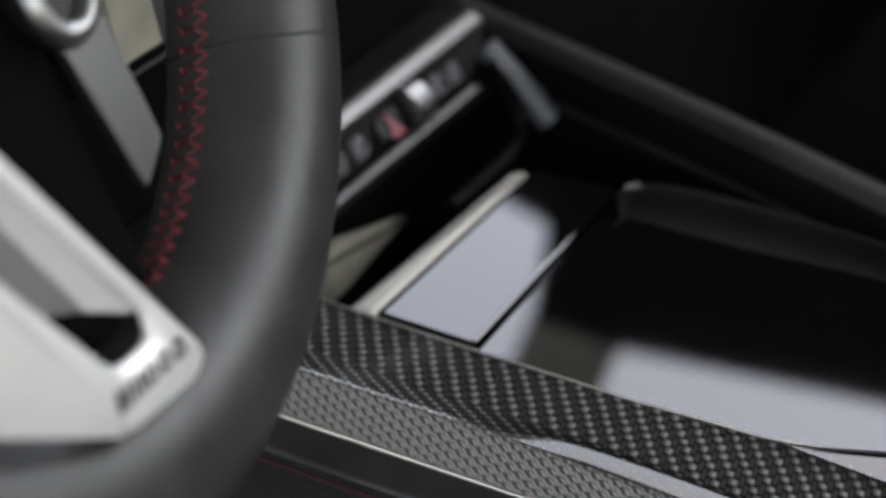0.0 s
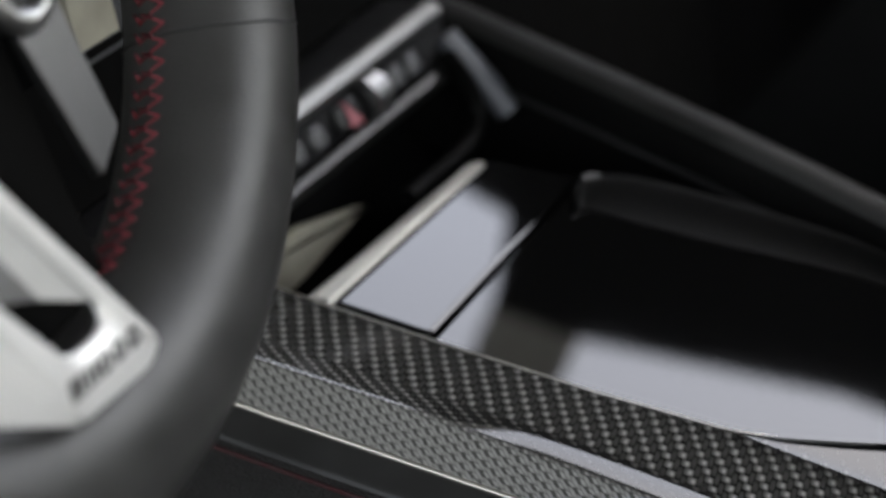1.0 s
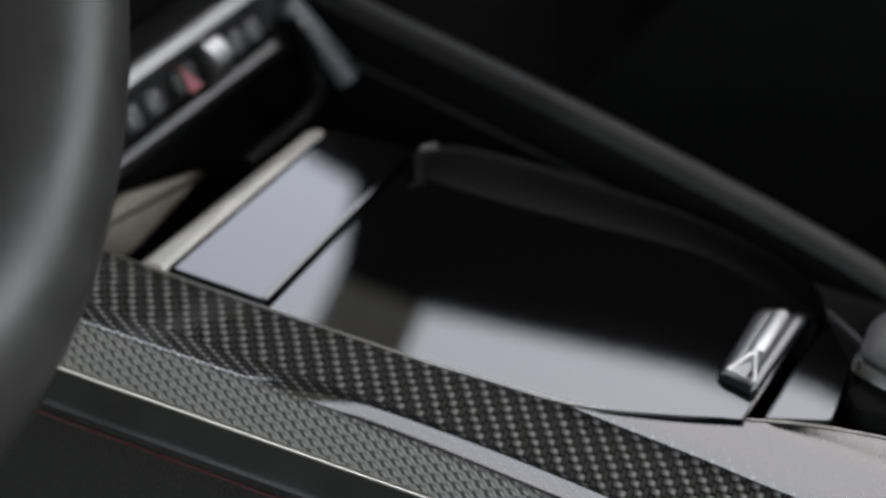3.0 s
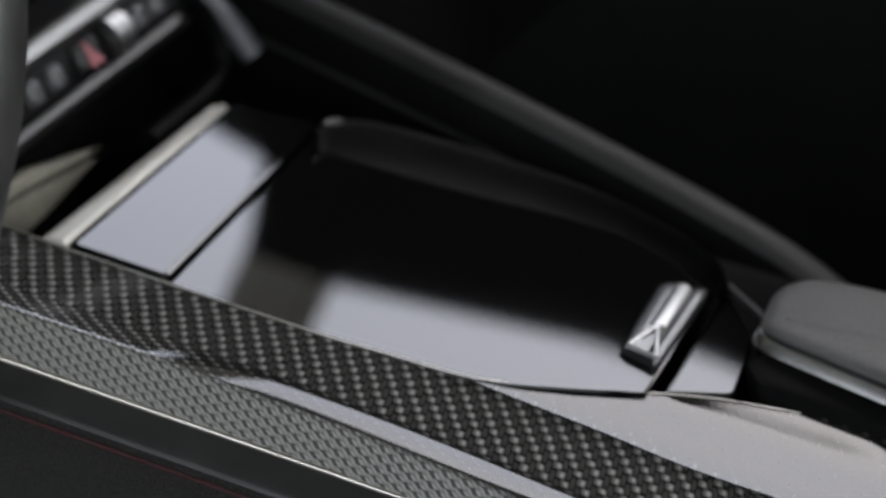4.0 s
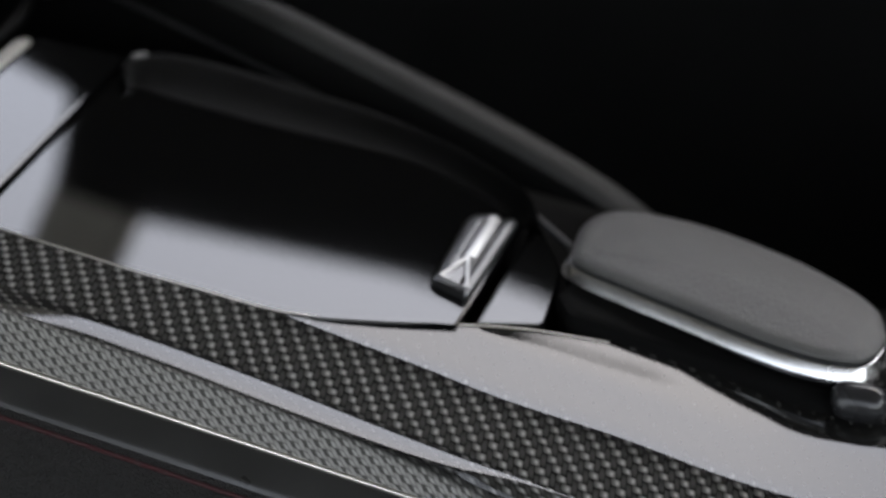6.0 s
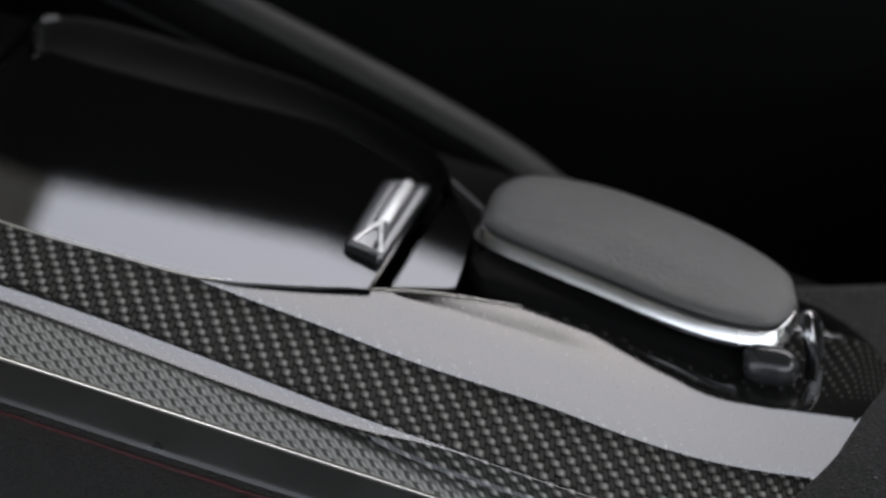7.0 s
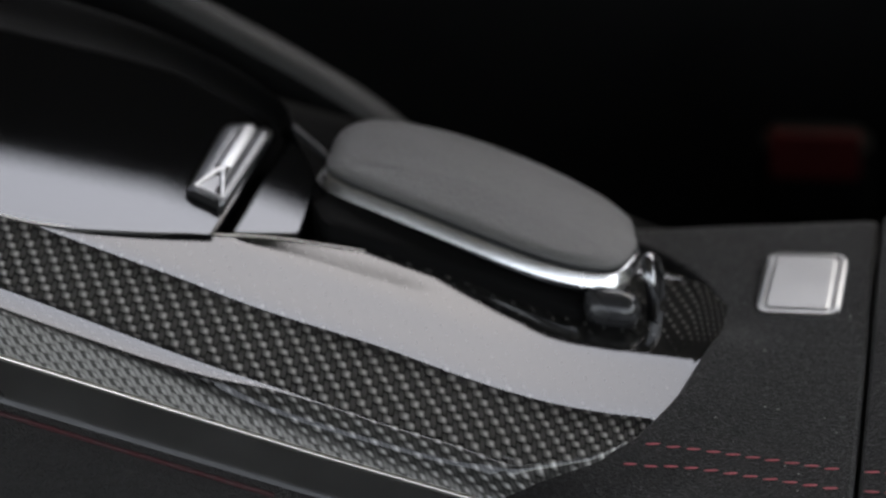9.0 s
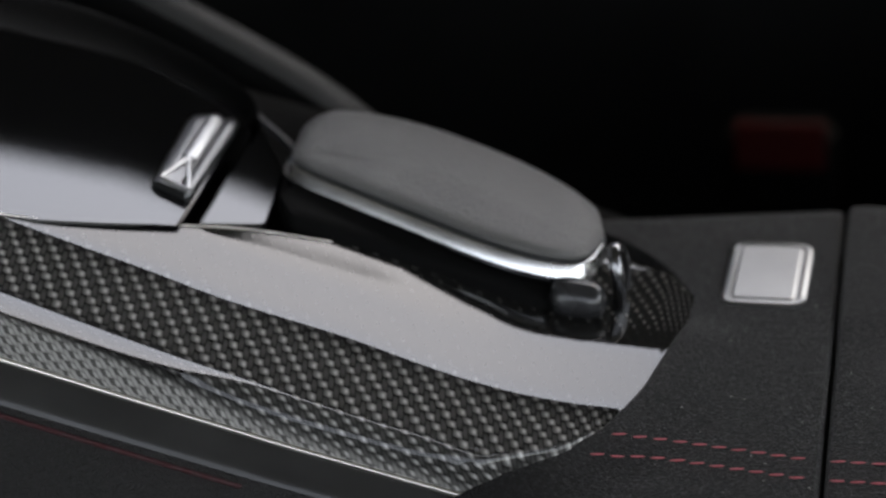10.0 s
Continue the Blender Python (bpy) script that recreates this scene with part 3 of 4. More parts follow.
def palm_rest():
    pr = thing("palm_rest", "leather-topped palm rest with a chrome band over the touchpad", "palm rest", at=(-0.15, 0.66, 0.47))
    inv = Matrix.Translation((0.15, -0.66, -0.47))

    def place(a, b, h):
        x, y, z = a + 0.223 * h, b, 0.517 - 0.229 * (a + 0.2) + 0.975 * h
        return (x * PALM, y * PALM, 0.87 + (z - 0.87) * PALM)
    ring = [(-0.2062, 0.6570), (-0.2001, 0.6515), (-0.1877, 0.6473), (-0.1675, 0.6415), (-0.1379, 0.6333), (-0.1191, 0.6310), (-0.1050, 0.6350), (-0.1002, 0.6480), (-0.1012, 0.6560), (-0.1055, 0.6680), (-0.1175, 0.6781), (-0.1385, 0.6883), (-0.1696, 0.6960), (-0.1948, 0.6940), (-0.2048, 0.6850), (-0.2075, 0.6700)]
    outline = [tuple(p) for p in spline(ring[-3:] + ring + ring[:3], 127)[18:-18]][:-1]
    def add(name, levels, mat, label="", dome=0.0):
        ob = part(name, slab(outline, levels, place, dome), mat, pr, label)
        ob.data.transform(inv)
    add("leather_pad", [(0.0014, -0.0042), (0.0002, -0.0035), (0.0003, -0.0024), (0.0018, -0.0012), (0.0045, -0.0005), (0.009, 0.0)], PAD_LEATHER, "grained dark grey leather top", 0.0016)
    add("pad_seam", [(0.0020, -0.0068), (0.0004, -0.0062), (0.0004, -0.0043), (0.0016, -0.0036)], BLACK, "black rubber joint")
    add("chrome_band", [(0.0030, -0.0105), (-0.0010, -0.0104), (-0.0019, -0.0100), (-0.0021, -0.0093), (-0.0002, -0.0057), (0.0003, -0.0053), (0.0012, -0.0051)], BAND, "polished chrome band")
    # the band's underside: dark reflection of the carbon put into a darker chrome
    add("lower_band", [(0.0060, -0.0195), (0.0012, -0.0180), (-0.0014, -0.0112), (-0.0012, -0.0102)], CHROME, "chrome lower edge, coloured dark for its dark reflection")
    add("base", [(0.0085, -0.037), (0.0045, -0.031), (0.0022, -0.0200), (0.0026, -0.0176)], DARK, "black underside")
    plinth = rounded([(-0.2190, 0.672), (-0.2120, 0.6610), (-0.168, 0.6590), (-0.145, 0.6560), (-0.1210, 0.6530), (-0.110, 0.690), (-0.21, 0.705)], [0.004, 0.004, 0.012, 0.012, 0.008, 0.01, 0.01], 8)
    ob = part("plinth", slab(plinth, [(0, -0.006), (0, 0.0035), (0.0012, 0.0052), (0.004, 0.006)], lambda a, b, h: (a, b, 0.4665 - 0.285 * (a + 0.15) + h)), DARK, pr, "black plinth under the palm rest")
    ob.data.transform(inv)
    ob = part("foot", slab(rounded([(-0.19, 0.650), (-0.12, 0.650), (-0.12, 0.69), (-0.19, 0.69)], 0.01), [(-0.004, -0.060), (0, -0.024)], place), BLACK, pr)
    ob.data.transform(inv)
    return pr


palm_rest()


def roller():
    rl = thing("roller_knob", "small chrome and black roller knob behind the palm rest", "knob", at=(-0.1, 0.64, 0.47))
    inv = Matrix.Translation((0.1, -0.64, -0.47))
    rows = []
    for k in np.linspace(0, 1, 17):
        r = 0.0068 * math.sqrt(max(0.02, 1 - (2 * k - 1) ** 4))
        rows.append([(-0.1215 + 0.020 * k, 0.6575 + r * math.cos(q), 0.4640 - 0.002 * k + r * math.sin(q)) for q in np.linspace(0, 2 * math.pi, 24, endpoint=False)])
    ob = part("roller_body", loft(rows, close=True, caps=True), TRIM_BLACK, rl)
    ob.data.transform(inv)
    arch = [(-0.0985 - 0.002 * math.sin(q), 0.672 + 0.0065 * math.cos(q), 0.4660 + 0.0085 * math.sin(q)) for q in np.linspace(0.0, math.pi, 22)]
    arch = [(-0.0985, 0.6785, z) for z in (0.455, 0.460)] + arch + [(-0.0985, 0.6655, z) for z in (0.460, 0.455)]
    ob = part("roller_arch", sweep(arch, 0.0020, 0.0024, up=(1, 0, 0)), CHROME, rl, "dark chrome arch")
    ob.data.transform(inv)


roller()


def armrest():
    arm = thing("armrest", "black microfibre armrest with red double stitching", "armrest", at=(0.0, 0.65, 0.3))
    inv = Matrix.Translation((0.0, -0.65, -0.3))

    def front_x(y):
        return float(np.interp(y, [0.53, 0.5597, 0.569, 0.588, 0.6155, 0.6536, 0.684, 0.70, 0.715, 0.725, 0.735, 0.745, 0.756], [-0.185, -0.1290, -0.1140, -0.0940, -0.0820, -0.0735, -0.0745, -0.083, -0.097, -0.108, -0.125, -0.15, -0.17]))

    def cross(y):
        """Height across: rounded over at both sides."""
        return float(np.interp(y, [0.50, 0.515, 0.53, 0.548, 0.565, 0.59, 0.64, 0.70, 0.735, 0.745, 0.752, 0.756], [0.34, 0.415, 0.4345, 0.4455, 0.4488, 0.4498, 0.4505, 0.4502, 0.4485, 0.444, 0.432, 0.40]))
    def lip(y):
        """The front edge laps over the end of the carbon trim."""
        return float(np.interp(y, [0.545, 0.562, 0.575, 0.605, 0.62, 0.650, 0.668, 0.69], [0.0, 0.0066, 0.0070, 0.0066, 0.0068, 0.0062, 0.001, 0.0]))
    def top(x, y):
        return cross(y) + lip(y) * float(np.interp(x - front_x(y), [-0.001, 0.003, 0.008, 0.014, 0.021, 0.029], [1, 0.86, 0.62, 0.34, 0.1, 0]))
    ys = np.concatenate([np.linspace(0.50, 0.56, 16), np.linspace(0.565, 0.73, 26), np.linspace(0.734, 0.756, 10)])
    for name, xa, xb in (("front_cover", None, -0.0262), ("rear_cover", -0.0248, 0.45)):
        rows = []
        for y in ys:
            a = front_x(y) if xa is None else xa
            z = cross(y) + (0.0 if xa is None else 0.0025 * float(np.interp(y, [0.655, 0.672], [0, 1])))
            row = [(a - 0.0035, y, z - 0.010), (a - 0.0034, y, z + lip(y) - 0.0042), (a - 0.0028, y, z + lip(y) - 0.0015), (a - 0.0012, y, z + lip(y)), (a + 0.003, y, z + 0.86 * lip(y)), (a + 0.008, y, z + 0.62 * lip(y)), (a + 0.014, y, z + 0.34 * lip(y)), (a + 0.021, y, z + 0.1 * lip(y))] if xa is None else [(a, y, z - 0.02), (a, y, z - 0.008), (a + 0.0003, y, z - 0.0025), (a + 0.0014, y, z - 0.0006)]
            row += [(x, y, z) for x in np.linspace(a + (0.029 if xa is None else 0.006), xb - 0.004, 10)]
            row += [(xb - 0.0012, y, z - 0.0003), (xb, y, z - 0.0018), (xb, y, z - 0.02)]
            rows.append([(px, py + 0.013 * float(np.interp(px, [-0.115, -0.03], [0, 1])) * float(np.interp(py, [0.700, 0.735], [0, 1])), pz) for px, py, pz in row])
        ob = part(name, loft(rows), SUEDE, arm)
        ob.data.transform(inv)
    # two rows of red stitches
    d = bmesh.new()
    bmesh.ops.create_uvsphere(d, u_segments=8, v_segments=6, radius=1.0, matrix=Matrix.Diagonal((0.0025, 0.00036, 0.00030, 1)))
    me = bpy.data.meshes.new("stitch")
    d.to_mesh(me)
    d.free()
    me.materials.append(RED)
    me.shade_smooth()
    for y_line, x_from in ((0.5955, -0.0890), (0.5858, -0.0950)):
        x = x_from
        while x < 0.06:
            if abs(x + 0.0255) > 0.0035:
                y = float(np.interp(x, [-0.10, -0.03, 0.06], [y_line + 0.0032, y_line - 0.0068, y_line - 0.0075]))
                y -= 1.25 * (top(x, y) - cross(y))
                s = new("stitch", me)
                s.parent = arm
                s.matrix_basis = inv @ pose(x, y, top(x, y) + 0.0004, 0, 0, 5 + random.uniform(-4, 4))
            x += 0.0062
    seam = [(x, float(np.interp(x, [-0.10, -0.03, 0.06], [0.5907, 0.5839, 0.5832])), 0.4486) for x in np.linspace(-0.072, -0.0285, 24)]
    ob = part("seam", sweep(seam, 0.0007, 0.0005), NIGHT, arm, "shallow seam between the stitch rows")
    ob.data.transform(inv)
    fluff = bmesh.new()  # lint caught in the cloth
    rng = random.Random(7)
    for _ in range(34):
        x, y = rng.uniform(-0.085, 0.03), rng.uniform(0.57, 0.70)
        r = rng.uniform(0.00010, 0.00024)
        bmesh.ops.create_icosphere(fluff, subdivisions=1, radius=r, matrix=pose(x, y, top(x, y) + r * 0.4, 0, 0, rng.uniform(0, 180)) @ Matrix.Diagonal((rng.uniform(1.0, 3.2), 1, 0.7, 1)))
    ob = part("lint", fluff, LINT)
    tagged(ob, "tiny pale flecks of lint on the black microfibre", "lint", kind="stuff")
    # square key
    key = thing("armrest_key", "square satin silver release key set in the armrest", "button", at=(-0.05, 0.70, 0.45))
    inv2 = Matrix.Translation((0.05, -0.70, -0.45))
    outline = rounded([(-0.0655, 0.6772), (-0.0362, 0.6772), (-0.0350, 0.7205), (-0.0642, 0.7200)], 0.007)
    flat = lambda a, b, h: (a, b, 0.4502 + h)
    ob = part("key_frame", slab(outline, [(0, -0.003), (0, 0.0008), (0.0006, 0.0013), (0.0022, 0.0013), (0.003, 0.0006)], flat), KEY_SILVER, key)
    ob.data.transform(inv2)
    outline = rounded([(-0.0622, 0.6815), (-0.0402, 0.6815), (-0.0392, 0.7182), (-0.0610, 0.7178)], 0.0028)
    ob = part("key_cap", slab(outline, [(0, 0.0002), (0, 0.0009), (0.0006, 0.0012)], flat), KEY_SILVER, key, "satin silver cap")
    ob.data.transform(inv2)


armrest()


def console_body():
    """Dark tub under the lids and the far shoulder of the console."""
    tub = thing("console_tub", "matt black console tub beneath the lids", "console", at=(-0.3, 0.67, 0.2))
    inv = Matrix.Translation((0.3, -0.67, -0.2))
    rows = []
    for x in np.linspace(-0.452, -0.09, 30):
        z = float(np.interp(x, [-0.52, -0.2, -0.09], [lid_z(-0.52), lid_z(-0.2), 0.440])) - 0.016
        rows.append([(x, 0.57, z - 0.25), (x, 0.575, z - 0.01), (x, 0.58, z), (x, 0.76, z), (x, 0.775, z - 0.004), (x, 0.78, z - 0.25)])
    for name, lo, hi in (("tub_near_side", 0, 3), ("tub_top", 2, 4), ("tub_far_side", 3, 6)):
        ob = part(name, loft([r[lo:hi] for r in rows]), DARK, tub)
        ob.data.transform(inv)
    far = thing("console_rail", "dark leather-wrapped rail along the passenger side", "rail", at=(-0.35, 0.8, 0.3))
    inv2 = Matrix.Translation((0.35, -0.8, -0.3))
    crest = spline([(-0.60, 0.668), (-0.52, 0.632), (-0.445, 0.594), (-0.393, 0.5674), (-0.325, 0.531), (-0.2586, 0.4929), (-0.222, 0.4668), (-0.200, 0.440), (-0.186, 0.39)], 60)
    rows = []
    for x, z in crest:
        rows.append(spline([(x, 0.783, z - 0.07), (x, 0.781, z - 0.022), (x, 0.783, z - 0.007), (x, 0.791, z), (x, 0.801, z - 0.003), (x, 0.808, z - 0.016), (x, 0.812, z - 0.05), (x, 0.814, z - 0.3)], 24))
    def away(p):
        """The front of the rail stands farther off, behind the end of the switch strip."""
        k = 1 + 0.045 * float(np.interp(p[0], [-0.47, -0.36], [1, 0]))
        return (p[0] * k, p[1] * k, 0.87 + (p[2] - 0.87) * k)
    rows = [[away(p) for p in r] for r in rows]
    ob = part("rail_cover", loft([r[7:] for r in rows]), RAIL, far)
    ob.data.transform(inv2)
    # the near flank's shade is put into a darker colour than the cover's
    ob = part("rail_side", loft([r[:8] for r in rows]), DARK, far, "flank of the rail, coloured darker as shade")
    ob.data.transform(inv2)
    ob = part("rail_welt", sweep([away((x, 0.7805, z - 0.024)) for x, z in crest], 0.0012), BLACK, far, "black welt under the leather")
    ob.data.transform(inv2)


console_body()


# ---- dashboard keys ----
def switch_panel():
    sp = thing("switch_panel", "dashboard switch strip with silver bars and small keys", "switch panel", at=(-0.49, 0.73, 0.56))
    inv = Matrix.Translation((0.49, -0.73, -0.56))
    def add(name, bm, mat, label="", parent=sp, smooth=True):
        ob = part(name, bm, mat, parent, label, smooth)
        ob.data.transform(inv)
        return ob
    add("lower_bar", sweep([(-0.481, y, 0.5795) for y in np.linspace(0.58, 0.805, 12)], 0.003, 0.0036, up=(0.5, 0, 0.85), squash=3), LOW_BAR, "dull grey metal bar")
    add("upper_bar", sweep([(-0.489, y, 0.6035) for y in np.linspace(0.58, 0.80, 12)], 0.0050, 0.0032, up=(0.5, 0, 0.85), squash=3), BAR_SILVER, "satin grey metal bar")
    add("end_cap", sweep(spline([(-0.487, 0.803, 0.590), (-0.481, 0.805, 0.579), (-0.4726, 0.806, 0.566), (-0.4657, 0.807, 0.5532)], 14), 0.0056, 0.0050, up=(1, 0, 0.2), squash=3), CAP, "satin blue-grey end cap")
    add("backing", box(-0.52, -0.490, 0.56, 0.81, 0.578, 0.606, 0.002), BLACK)
    for y, mat, label in ((0.643, GREY_KEY, "grey key"), (0.660, GREY_KEY, "grey key"), (0.6764, GREY_KEY, "grey key"), (0.6926, GREY_KEY, "grey key"), (0.7165, BLACK, "dark hazard key"), (0.7585, GREY_KEY, "grey key"), (0.7730, GREY_KEY, "grey key")):
        w, t = (0.0085, 0.0056) if "hazard" in label else (0.0045, 0.0046)
        bm = slab(rounded([(y - w, -t), (y + w, -t), (y + w, t), (y - w, t)], 0.003), [(0, 0), (0, 0.0035), (0.0012, 0.0050), (0.003, 0.0056)],
                  lambda a, b, h: (-0.490 + 0.9 * h - 0.3 * b, a, 0.5885 + b + 0.3 * h))
        key = add("key", bm, mat, label)
        if "hazard" in label:
            tri = [(y - 0.0040, -0.0052), (y + 0.0055, -0.0056), (y - 0.0030, 0.0058)]
            bm = slab(rounded(tri, 0.001), [(0, 0.0045), (0, 0.0062)], lambda a, b, h: (-0.490 + 0.9 * h - 0.3 * b, a, 0.5885 + b + 0.3 * h))
            add("hazard_triangle", bm, RED_PLASTIC, "dull red triangle", key)
    bm = sweep([(-0.4895, 0.7290 + 0.0013 * k, 0.5885) for k in range(10)], 0.0112, 0.0112, up=(0, 0, 1), sides=24)
    add("thumb_roller", bm, PADDLE, "satin silver thumb roller")
    add("roller_end", sweep([(-0.4895, 0.7262 + 0.0008 * k, 0.5885) for k in range(4)], 0.0085, 0.0085, up=(0, 0, 1), sides=24), BLACK, "black roller cheek")
    tray = thing("console_tray", "dark rounded frame of the open console tray", "tray", at=(-0.49, 0.7, 0.5))
    inv4 = Matrix.Translation((0.49, -0.7, -0.5))
    ob = part("frame_bead", sweep(spline([(-0.476, 0.782, 0.588), (-0.475, 0.7925, 0.5700), (-0.474, 0.7925, 0.5570), (-0.473, 0.780, 0.5505), (-0.472, 0.757, 0.5500), (-0.471, 0.720, 0.5510)], 36), 0.0036, 0.0050, up=(1, 0, 0.2), sides=16), RIM_PLASTIC, tray)
    ob.data.transform(inv4)
    ob = part("liner", slab(rounded([(0.585, 0.530), (0.683, 0.534), (0.736, 0.541), (0.682, 0.555), (0.585, 0.562)], 0.002), [(0, 0.0), (0, 0.004), (0.001, 0.005)], lambda a, b, h: (-0.505 + h, a, b)), BEIGE, tray, "beige liner at the back of the tray")
    ob.data.transform(inv4)
    ob = part("tray_floor", box(-0.52, -0.4545, 0.58, 0.80, 0.500, 0.506, 0.002), DARK, tray)
    ob.data.transform(inv4)
    dash = thing("dashboard", "dark dashboard above the console tray", "dashboard", at=(-0.75, 0.6, 0.5))
    inv3 = Matrix.Translation((0.75, -0.6, -0.5))
    rows = []
    for y in np.linspace(-0.45, 1.42, 30):
        rows.append(spline([(-0.50, y, 0.66 if y > 0.52 else 0.78), (-0.52, y, 0.70 if y > 0.52 else 0.80), (-0.62, y, 0.84), (-0.80, y, 0.90), (-1.1, y, 0.90), (-1.5, y, 0.86)], 20))
    ob = part("dash_top", loft(rows), LEATHER, dash)
    ob.data.transform(inv3)
    ob = part("dash_face", loft([[(-0.50, y, 0.665), (-0.505, y, 0.64), (-0.512, y, 0.61)] for y in np.linspace(0.52, 1.42, 20)]), DARK, dash)
    ob.data.transform(inv3)
    ob = part("dash_inlay", slab(rounded([(0.583, 0.655), (0.612, 0.655), (0.612, 0.72), (0.585, 0.72)], 0.01), [(0, 0.0), (0, 0.008), (0.002, 0.010)], lambda a, b, h: (-0.512 + h, a, b)), BEIGE, dash, "beige inlay")
    ob.data.transform(inv3)
    ob = part("tray_back", loft([[(-0.522, y, 0.60), (-0.522, y, 0.40)] for y in np.linspace(0.50, 1.42, 8)]), DARK, dash)
    ob.data.transform(inv3)


switch_panel()


# ---- steering wheel ----
WHEEL_N = Vector((0.98106, 0.08583, 0.17365))
WHEEL_A = Vector((-0.08716, 0.99619, 0.0))
WHEEL_B = Vector((-0.17299, -0.01513, 0.98481))
WHEEL_C = Vector((-0.38341, 0.38506, 0.80449))
WHEEL_K = 1.06


def on_wheel(a, b, h=0.0):
    return WHEEL_C + (WHEEL_A * a + WHEEL_B * b + WHEEL_N * h) * WHEEL_K


RIM_A, RIM_B, RIM_R, RIM_H, RIM_T, RIM_W = 0.0225, -0.036, 0.1309, -0.026, 0.0232, 0.0263


def on_rim(angle, turn, lift=0.0):
    """A point of the rim's skin: angle round the wheel, turn round the tube (0 outwards, 90 to the driver), in degrees."""
    a, t = radians(angle), radians(turn)
    r = RIM_R + 0.019 * (1 - math.cos(a + radians(60))) + (RIM_W + lift) * math.cos(t)
    return on_wheel(RIM_A + r * math.cos(a), RIM_B + r * math.sin(a), RIM_H + (RIM_T + lift) * math.sin(t))


def steering_wheel():
    w = thing("steering_wheel", "leather steering wheel with silver spokes and red stitching", "steering wheel", at=tuple(WHEEL_C))
    inv = Matrix.Translation(-WHEEL_C)
    def add(name, bm, mat, label="", parent=w, smooth=True):
        ob = part(name, bm, mat, parent, label, smooth)
        ob.data.transform(inv)
        return ob
    rows = [[on_rim(a, k * 360 / 40) for k in range(40)] for a in np.linspace(0, 360, 181)]
    bm = loft(rows, close=True)
    bmesh.ops.remove_doubles(bm, verts=bm.verts, dist=1e-6)
    rim = add("rim", bm, WHEEL_LEATHER, "dark leather rim")
    for angle in (-36, 216):
        seam = sweep([on_rim(angle + math.copysign(1.5 + 2.4 * (1 + math.cos(radians(k * 10))), angle + 90), k * 10, 0.0) for k in range(36)], 0.0005, up=tuple(WHEEL_N), close=True, sides=6)
        add("leather_seam", seam, BLACK, parent=rim)
    # bottom spoke: silver face with a slot, darker flank beside it
    face = rounded([(-0.045, -0.0255), (0.0262, -0.1500), (0.0205, -0.1545), (-0.0130, -0.1528), (-0.0150, -0.1462), (-0.0350, -0.1091), (-0.066, -0.052)], [0.004, 0.003, 0.006, 0.003, 0.003, 0.01, 0.004])
    hole = rounded([(-0.039, -0.0490), (0.0106, -0.1338), (0.0075, -0.1384), (-0.0085, -0.1384), (-0.0311, -0.1042), (-0.0560, -0.059)], [0.003, 0.004, 0.004, 0.005, 0.01, 0.003])
    spoke = add("spoke", plate_with_hole(face, hole, on_wheel, 0.0, -0.0022), SPOKE, "satin silver spoke")
    flank = []
    for k in np.linspace(0, 1, 16):
        c0, c1 = np.array((-0.066, -0.052)) * (1 - k) + np.array((-0.0145, -0.1466)) * k, np.array((-0.125, -0.090)) * (1 - k) + np.array((-0.0135, -0.1526)) * k
        flank.append([on_wheel(*(c0 * (1 - q) + c1 * q), -0.0003 - 0.008 * q ** 1.6 * (1 - 0.8 * k)) for q in np.linspace(0, 1, 8)])
    add("spoke_flank", loft(flank), SPOKE, "satin silver flank", spoke)
    # the well behind the slot: two silver slopes, one greyed as shade, over an added black sheet
    def slope_sheet(p, q, r, t_):
        rows_ = []
        for k in np.linspace(0, 1, 10):
            lo, hi = np.array(p) * (1 - k) + np.array(q) * k, np.array(r) * (1 - k) + np.array(t_) * k
            rows_.append([on_wheel(*(lo * (1 - m) + hi * m)) for m in np.linspace(0, 1, 8)])
        return loft(rows_)
    add("spoke_slope", slope_sheet((-0.0420, -0.0475, -0.006), (-0.0026, -0.1247, -0.006), (-0.0414, -0.0430, -0.0022), (0.0087, -0.1312, -0.0022)), SPOKE, "bright slope inside the slot", spoke)
    add("spoke_slope", slope_sheet((-0.0420, -0.0475, -0.0062), (-0.0026, -0.1247, -0.0062), (-0.060, -0.061, -0.007), (-0.0181, -0.1182, -0.007)), WELL, "silver slope inside the slot, greyed as shade", spoke)
    add("spoke_backing", slab([(0.05, -0.05), (0.05, -0.17), (-0.02, -0.17), (-0.05, -0.05)], [(0, -0.030), (0, -0.027)], on_wheel), DARK, "black sheet added behind the slot", parent=spoke)
    # plain engraved marks near the tip: four slanted bars and three blocks
    for k in range(4):
        a = -0.0139 + 0.0033 * k + (0.0006 if k else 0)
        wd = 0.0028 if k == 0 else 0.0017
        quad = [(a, -0.1470), (a + wd, -0.1470), (a + wd + 0.0012, -0.1422), (a + 0.0012, -0.1422)]
        mark = loft([[on_wheel(*q, h) for h in (-0.0006, 0.0003)] for q in quad + quad[:1]])
        mark.faces.new([mark.verts.new(tuple(on_wheel(*q, 0.0003))) for q in quad])
        add("engraved_bar", mark, INK, parent=spoke)
    for a in (-0.0008, 0.0058, 0.0126):
        o = [(a, -0.1472), (a + 0.0056, -0.1472), (a + 0.0058, -0.1422), (a + 0.0008, -0.1422)]
        i_ = inset(o, 0.0017)
        add("engraved_block", plate_with_hole(o, [tuple(q) for q in i_], on_wheel, 0.0002, -0.0005), INK, parent=spoke)
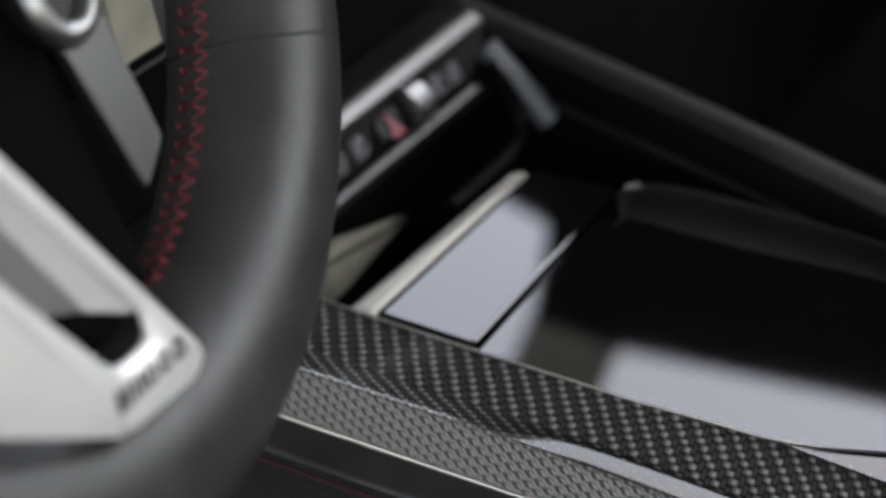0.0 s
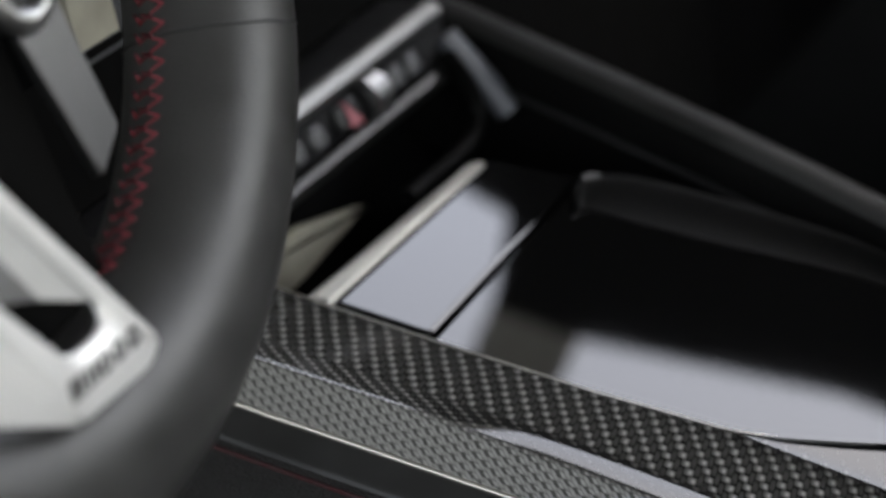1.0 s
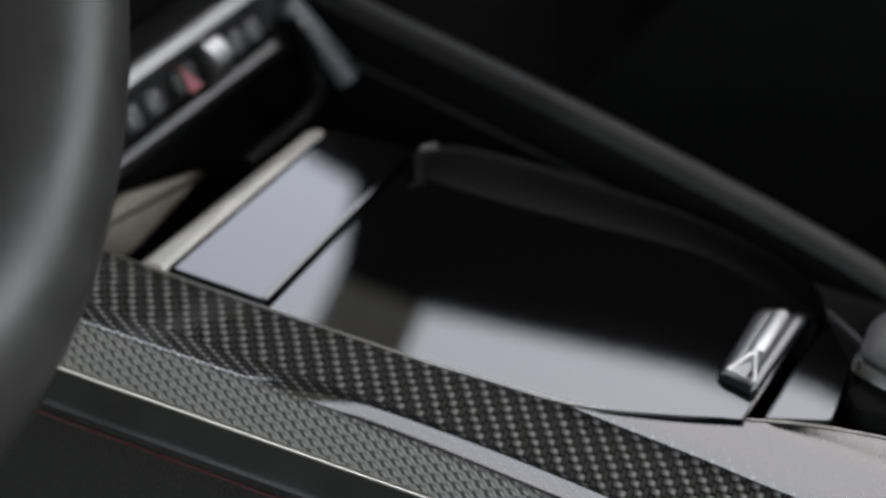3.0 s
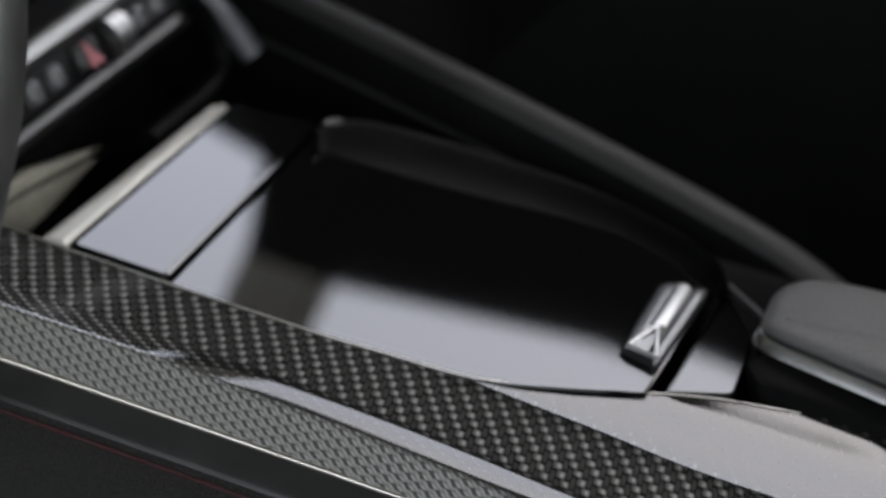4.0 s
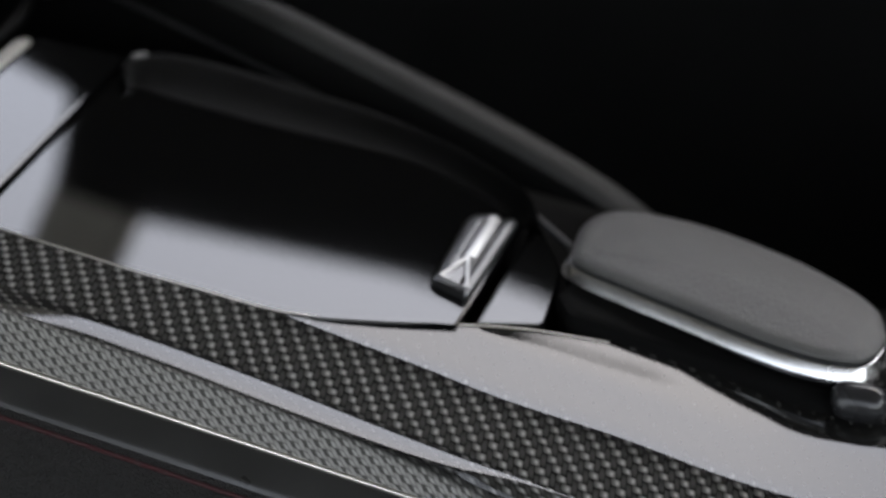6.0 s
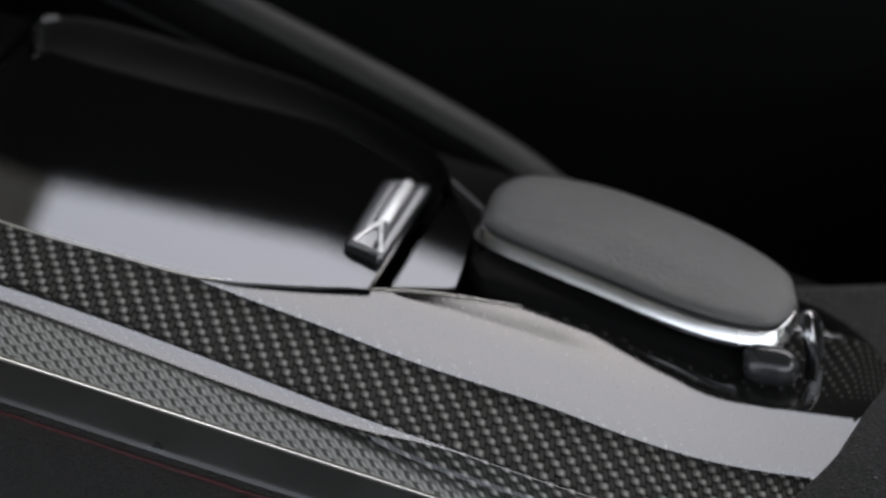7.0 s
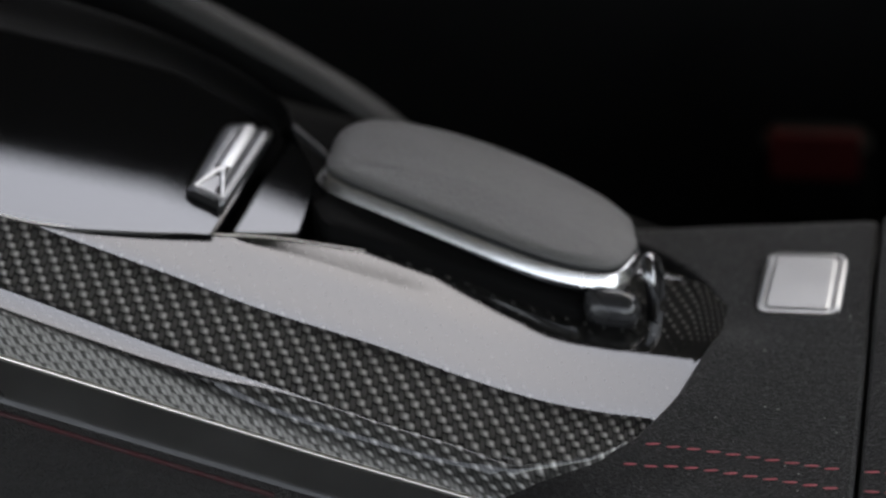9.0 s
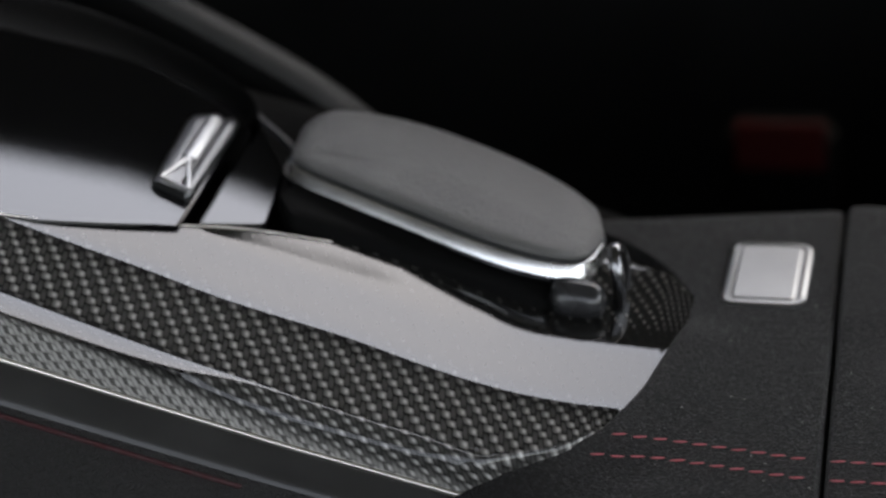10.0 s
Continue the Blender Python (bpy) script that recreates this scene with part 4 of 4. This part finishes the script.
    add("hub", slab(rounded([(-0.09, -0.03), (0.02, -0.03), (0.05, 0.03), (0.06, 0.08), (-0.06, 0.08), (-0.10, 0.03)], 0.02), [(0, -0.09), (0, -0.06), (0.01, -0.045), (0.02, -0.040)], on_wheel, 0.004), BLACK, "black hub pad")
    add("paddle", slab(rounded([(0.0490, -0.0745), (0.0570, -0.1165), (0.0720, -0.108), (0.0690, -0.070)], 0.002), [(0, -0.0235), (0.0, -0.0206), (0.0007, -0.020)], on_wheel), SHIFT_GREY, "satin silver shift paddle")
    knob = [on_wheel(0.052 + 0.011 * math.cos(q), -0.061 + 0.011 * math.sin(q), -0.018) for q in np.linspace(0, 2 * math.pi, 32, endpoint=False)]
    add("thumb_ring", sweep(knob, 0.004, up=tuple(WHEEL_N), close=True, sides=14), PADDLE, "bright ring of the thumb control")
    add("thumb_knob", slab([(0.052 + 0.009 * math.cos(q), -0.061 + 0.009 * math.sin(q)) for q in np.linspace(0, 2 * math.pi, 24, endpoint=False)], [(0, -0.03), (0, -0.020), (0.002, -0.018)], on_wheel), BLACK)
    # crossed red stitches along the inner side
    d = bmesh.new()
    bmesh.ops.create_cone(d, cap_ends=True, segments=6, radius1=0.0005, radius2=0.0005, depth=1.0)
    me = bpy.data.meshes.new("stitch")
    d.to_mesh(me)
    d.free()
    me.materials.append(DEEP_THREAD)
    me.shade_smooth()
    def stitch(p, q):
        s = new("stitch", me)
        s.parent = rim
        m = Matrix.Translation((p + q) / 2) @ (q - p).to_track_quat("Z", "Y").to_matrix().to_4x4() @ Matrix.Diagonal((1, 1, (q - p).length, 1))
        s.matrix_basis = inv @ m
    a, step = -77.0, 3.0
    while a < -20:
        stitch(on_rim(a, 193, 0.0003), on_rim(a + step * 0.75, 172, 0.0003))
        stitch(on_rim(a + step * 0.75, 172, 0.0003), on_rim(a + step * 1.45, 190, 0.0003))
        stitch(on_rim(a + step * 0.1, 192, 0.0003), on_rim(a + step * 0.6, 198, 0.0003))
        a += step
    return w


def plate_with_hole(outer, hole, place, top, bottom):
    """A plate with a hole through it, both given as closed outlines, with rounded borders."""
    n = 120
    def resample(o):
        p = np.array(list(o) + [o[0]], float)
        s = np.concatenate([[0], np.cumsum(np.linalg.norm(np.diff(p, axis=0), axis=1))])
        k = np.linspace(0, s[-1], n, endpoint=False)
        return np.stack([np.interp(k, s, p[:, 0]), np.interp(k, s, p[:, 1])], 1)
    o, h = resample(outer), resample(hole)
    c = h.mean(0)
    def spin(p):
        ang = np.unwrap(np.arctan2(p[:, 1] - c[1], p[:, 0] - c[0]))
        if ang[-1] < ang[0]:
            p, ang = p[::-1], ang[::-1]
        return p, ang
    o, ao = spin(o)
    h, ah = spin(h)
    k = np.argmin(np.abs((ao[0] - ah + math.pi) % (2 * math.pi) - math.pi))
    h = np.roll(h, -k, 0)
    rows = [[place(a, b, bottom) for a, b in o], [place(a, b, top - 0.0015) for a, b in o], [place(a, b, top - 0.0004) for a, b in inset(o, 0.0005)],
            [place(a, b, top) for a, b in inset(o, 0.0016)], [place(a, b, top) for a, b in inset(h, -0.0010)], [place(a, b, top - 0.0008) for a, b in h], [place(a, b, bottom) for a, b in h]]
    return loft(rows, close=True)


steering_wheel()


# ---- passenger side, deep in shade ----
def passenger_seat():
    seat = thing("passenger_seat", "black passenger seat in deep shade", "seat", at=(0.2, 1.1, 0.0))
    inv = Matrix.Translation((-0.2, -1.1, 0))
    ob = part("seat_cushion", box(0.0, 0.56, 0.88, 1.36, 0.0, 0.30, 0.05), SEAT, seat)
    ob.data.transform(inv)
    rows = []
    for z in np.linspace(0.25, 1.0, 14):
        x = 0.52 + 0.28 * (z - 0.25)
        rows.append([(x + 0.03, 0.90, z), (x - 0.02, 0.93, z), (x, 1.00, z), (x, 1.24, z), (x - 0.02, 1.31, z), (x + 0.03, 1.34, z), (x + 0.12, 1.30, z), (x + 0.12, 0.94, z)])
    ob = part("backrest", loft(rows, close=True, caps=True), DARK, seat)
    ob.data.transform(inv)
    buckle = thing("belt_buckle", "black belt buckle with a dull red button", "buckle", at=(-0.07, 1.06, 0.3))
    inv2 = Matrix.Translation((0.07, -1.06, -0.3))
    ob = part("buckle_case", box(-0.098, -0.042, 1.056, 1.085, 0.27, 0.320, 0.005), NIGHT, buckle)
    ob.data.transform(inv2)
    ob = part("buckle_stalk", box(-0.085, -0.055, 1.064, 1.078, 0.0, 0.272, 0.002), NIGHT, buckle)
    ob.data.transform(inv2)
    ob = part("buckle_button", box(-0.093, -0.047, 1.0515, 1.0565, 0.302, 0.328, 0.001), DEEP_RED, buckle, "red plastic button")
    ob.data.transform(inv2)


passenger_seat()
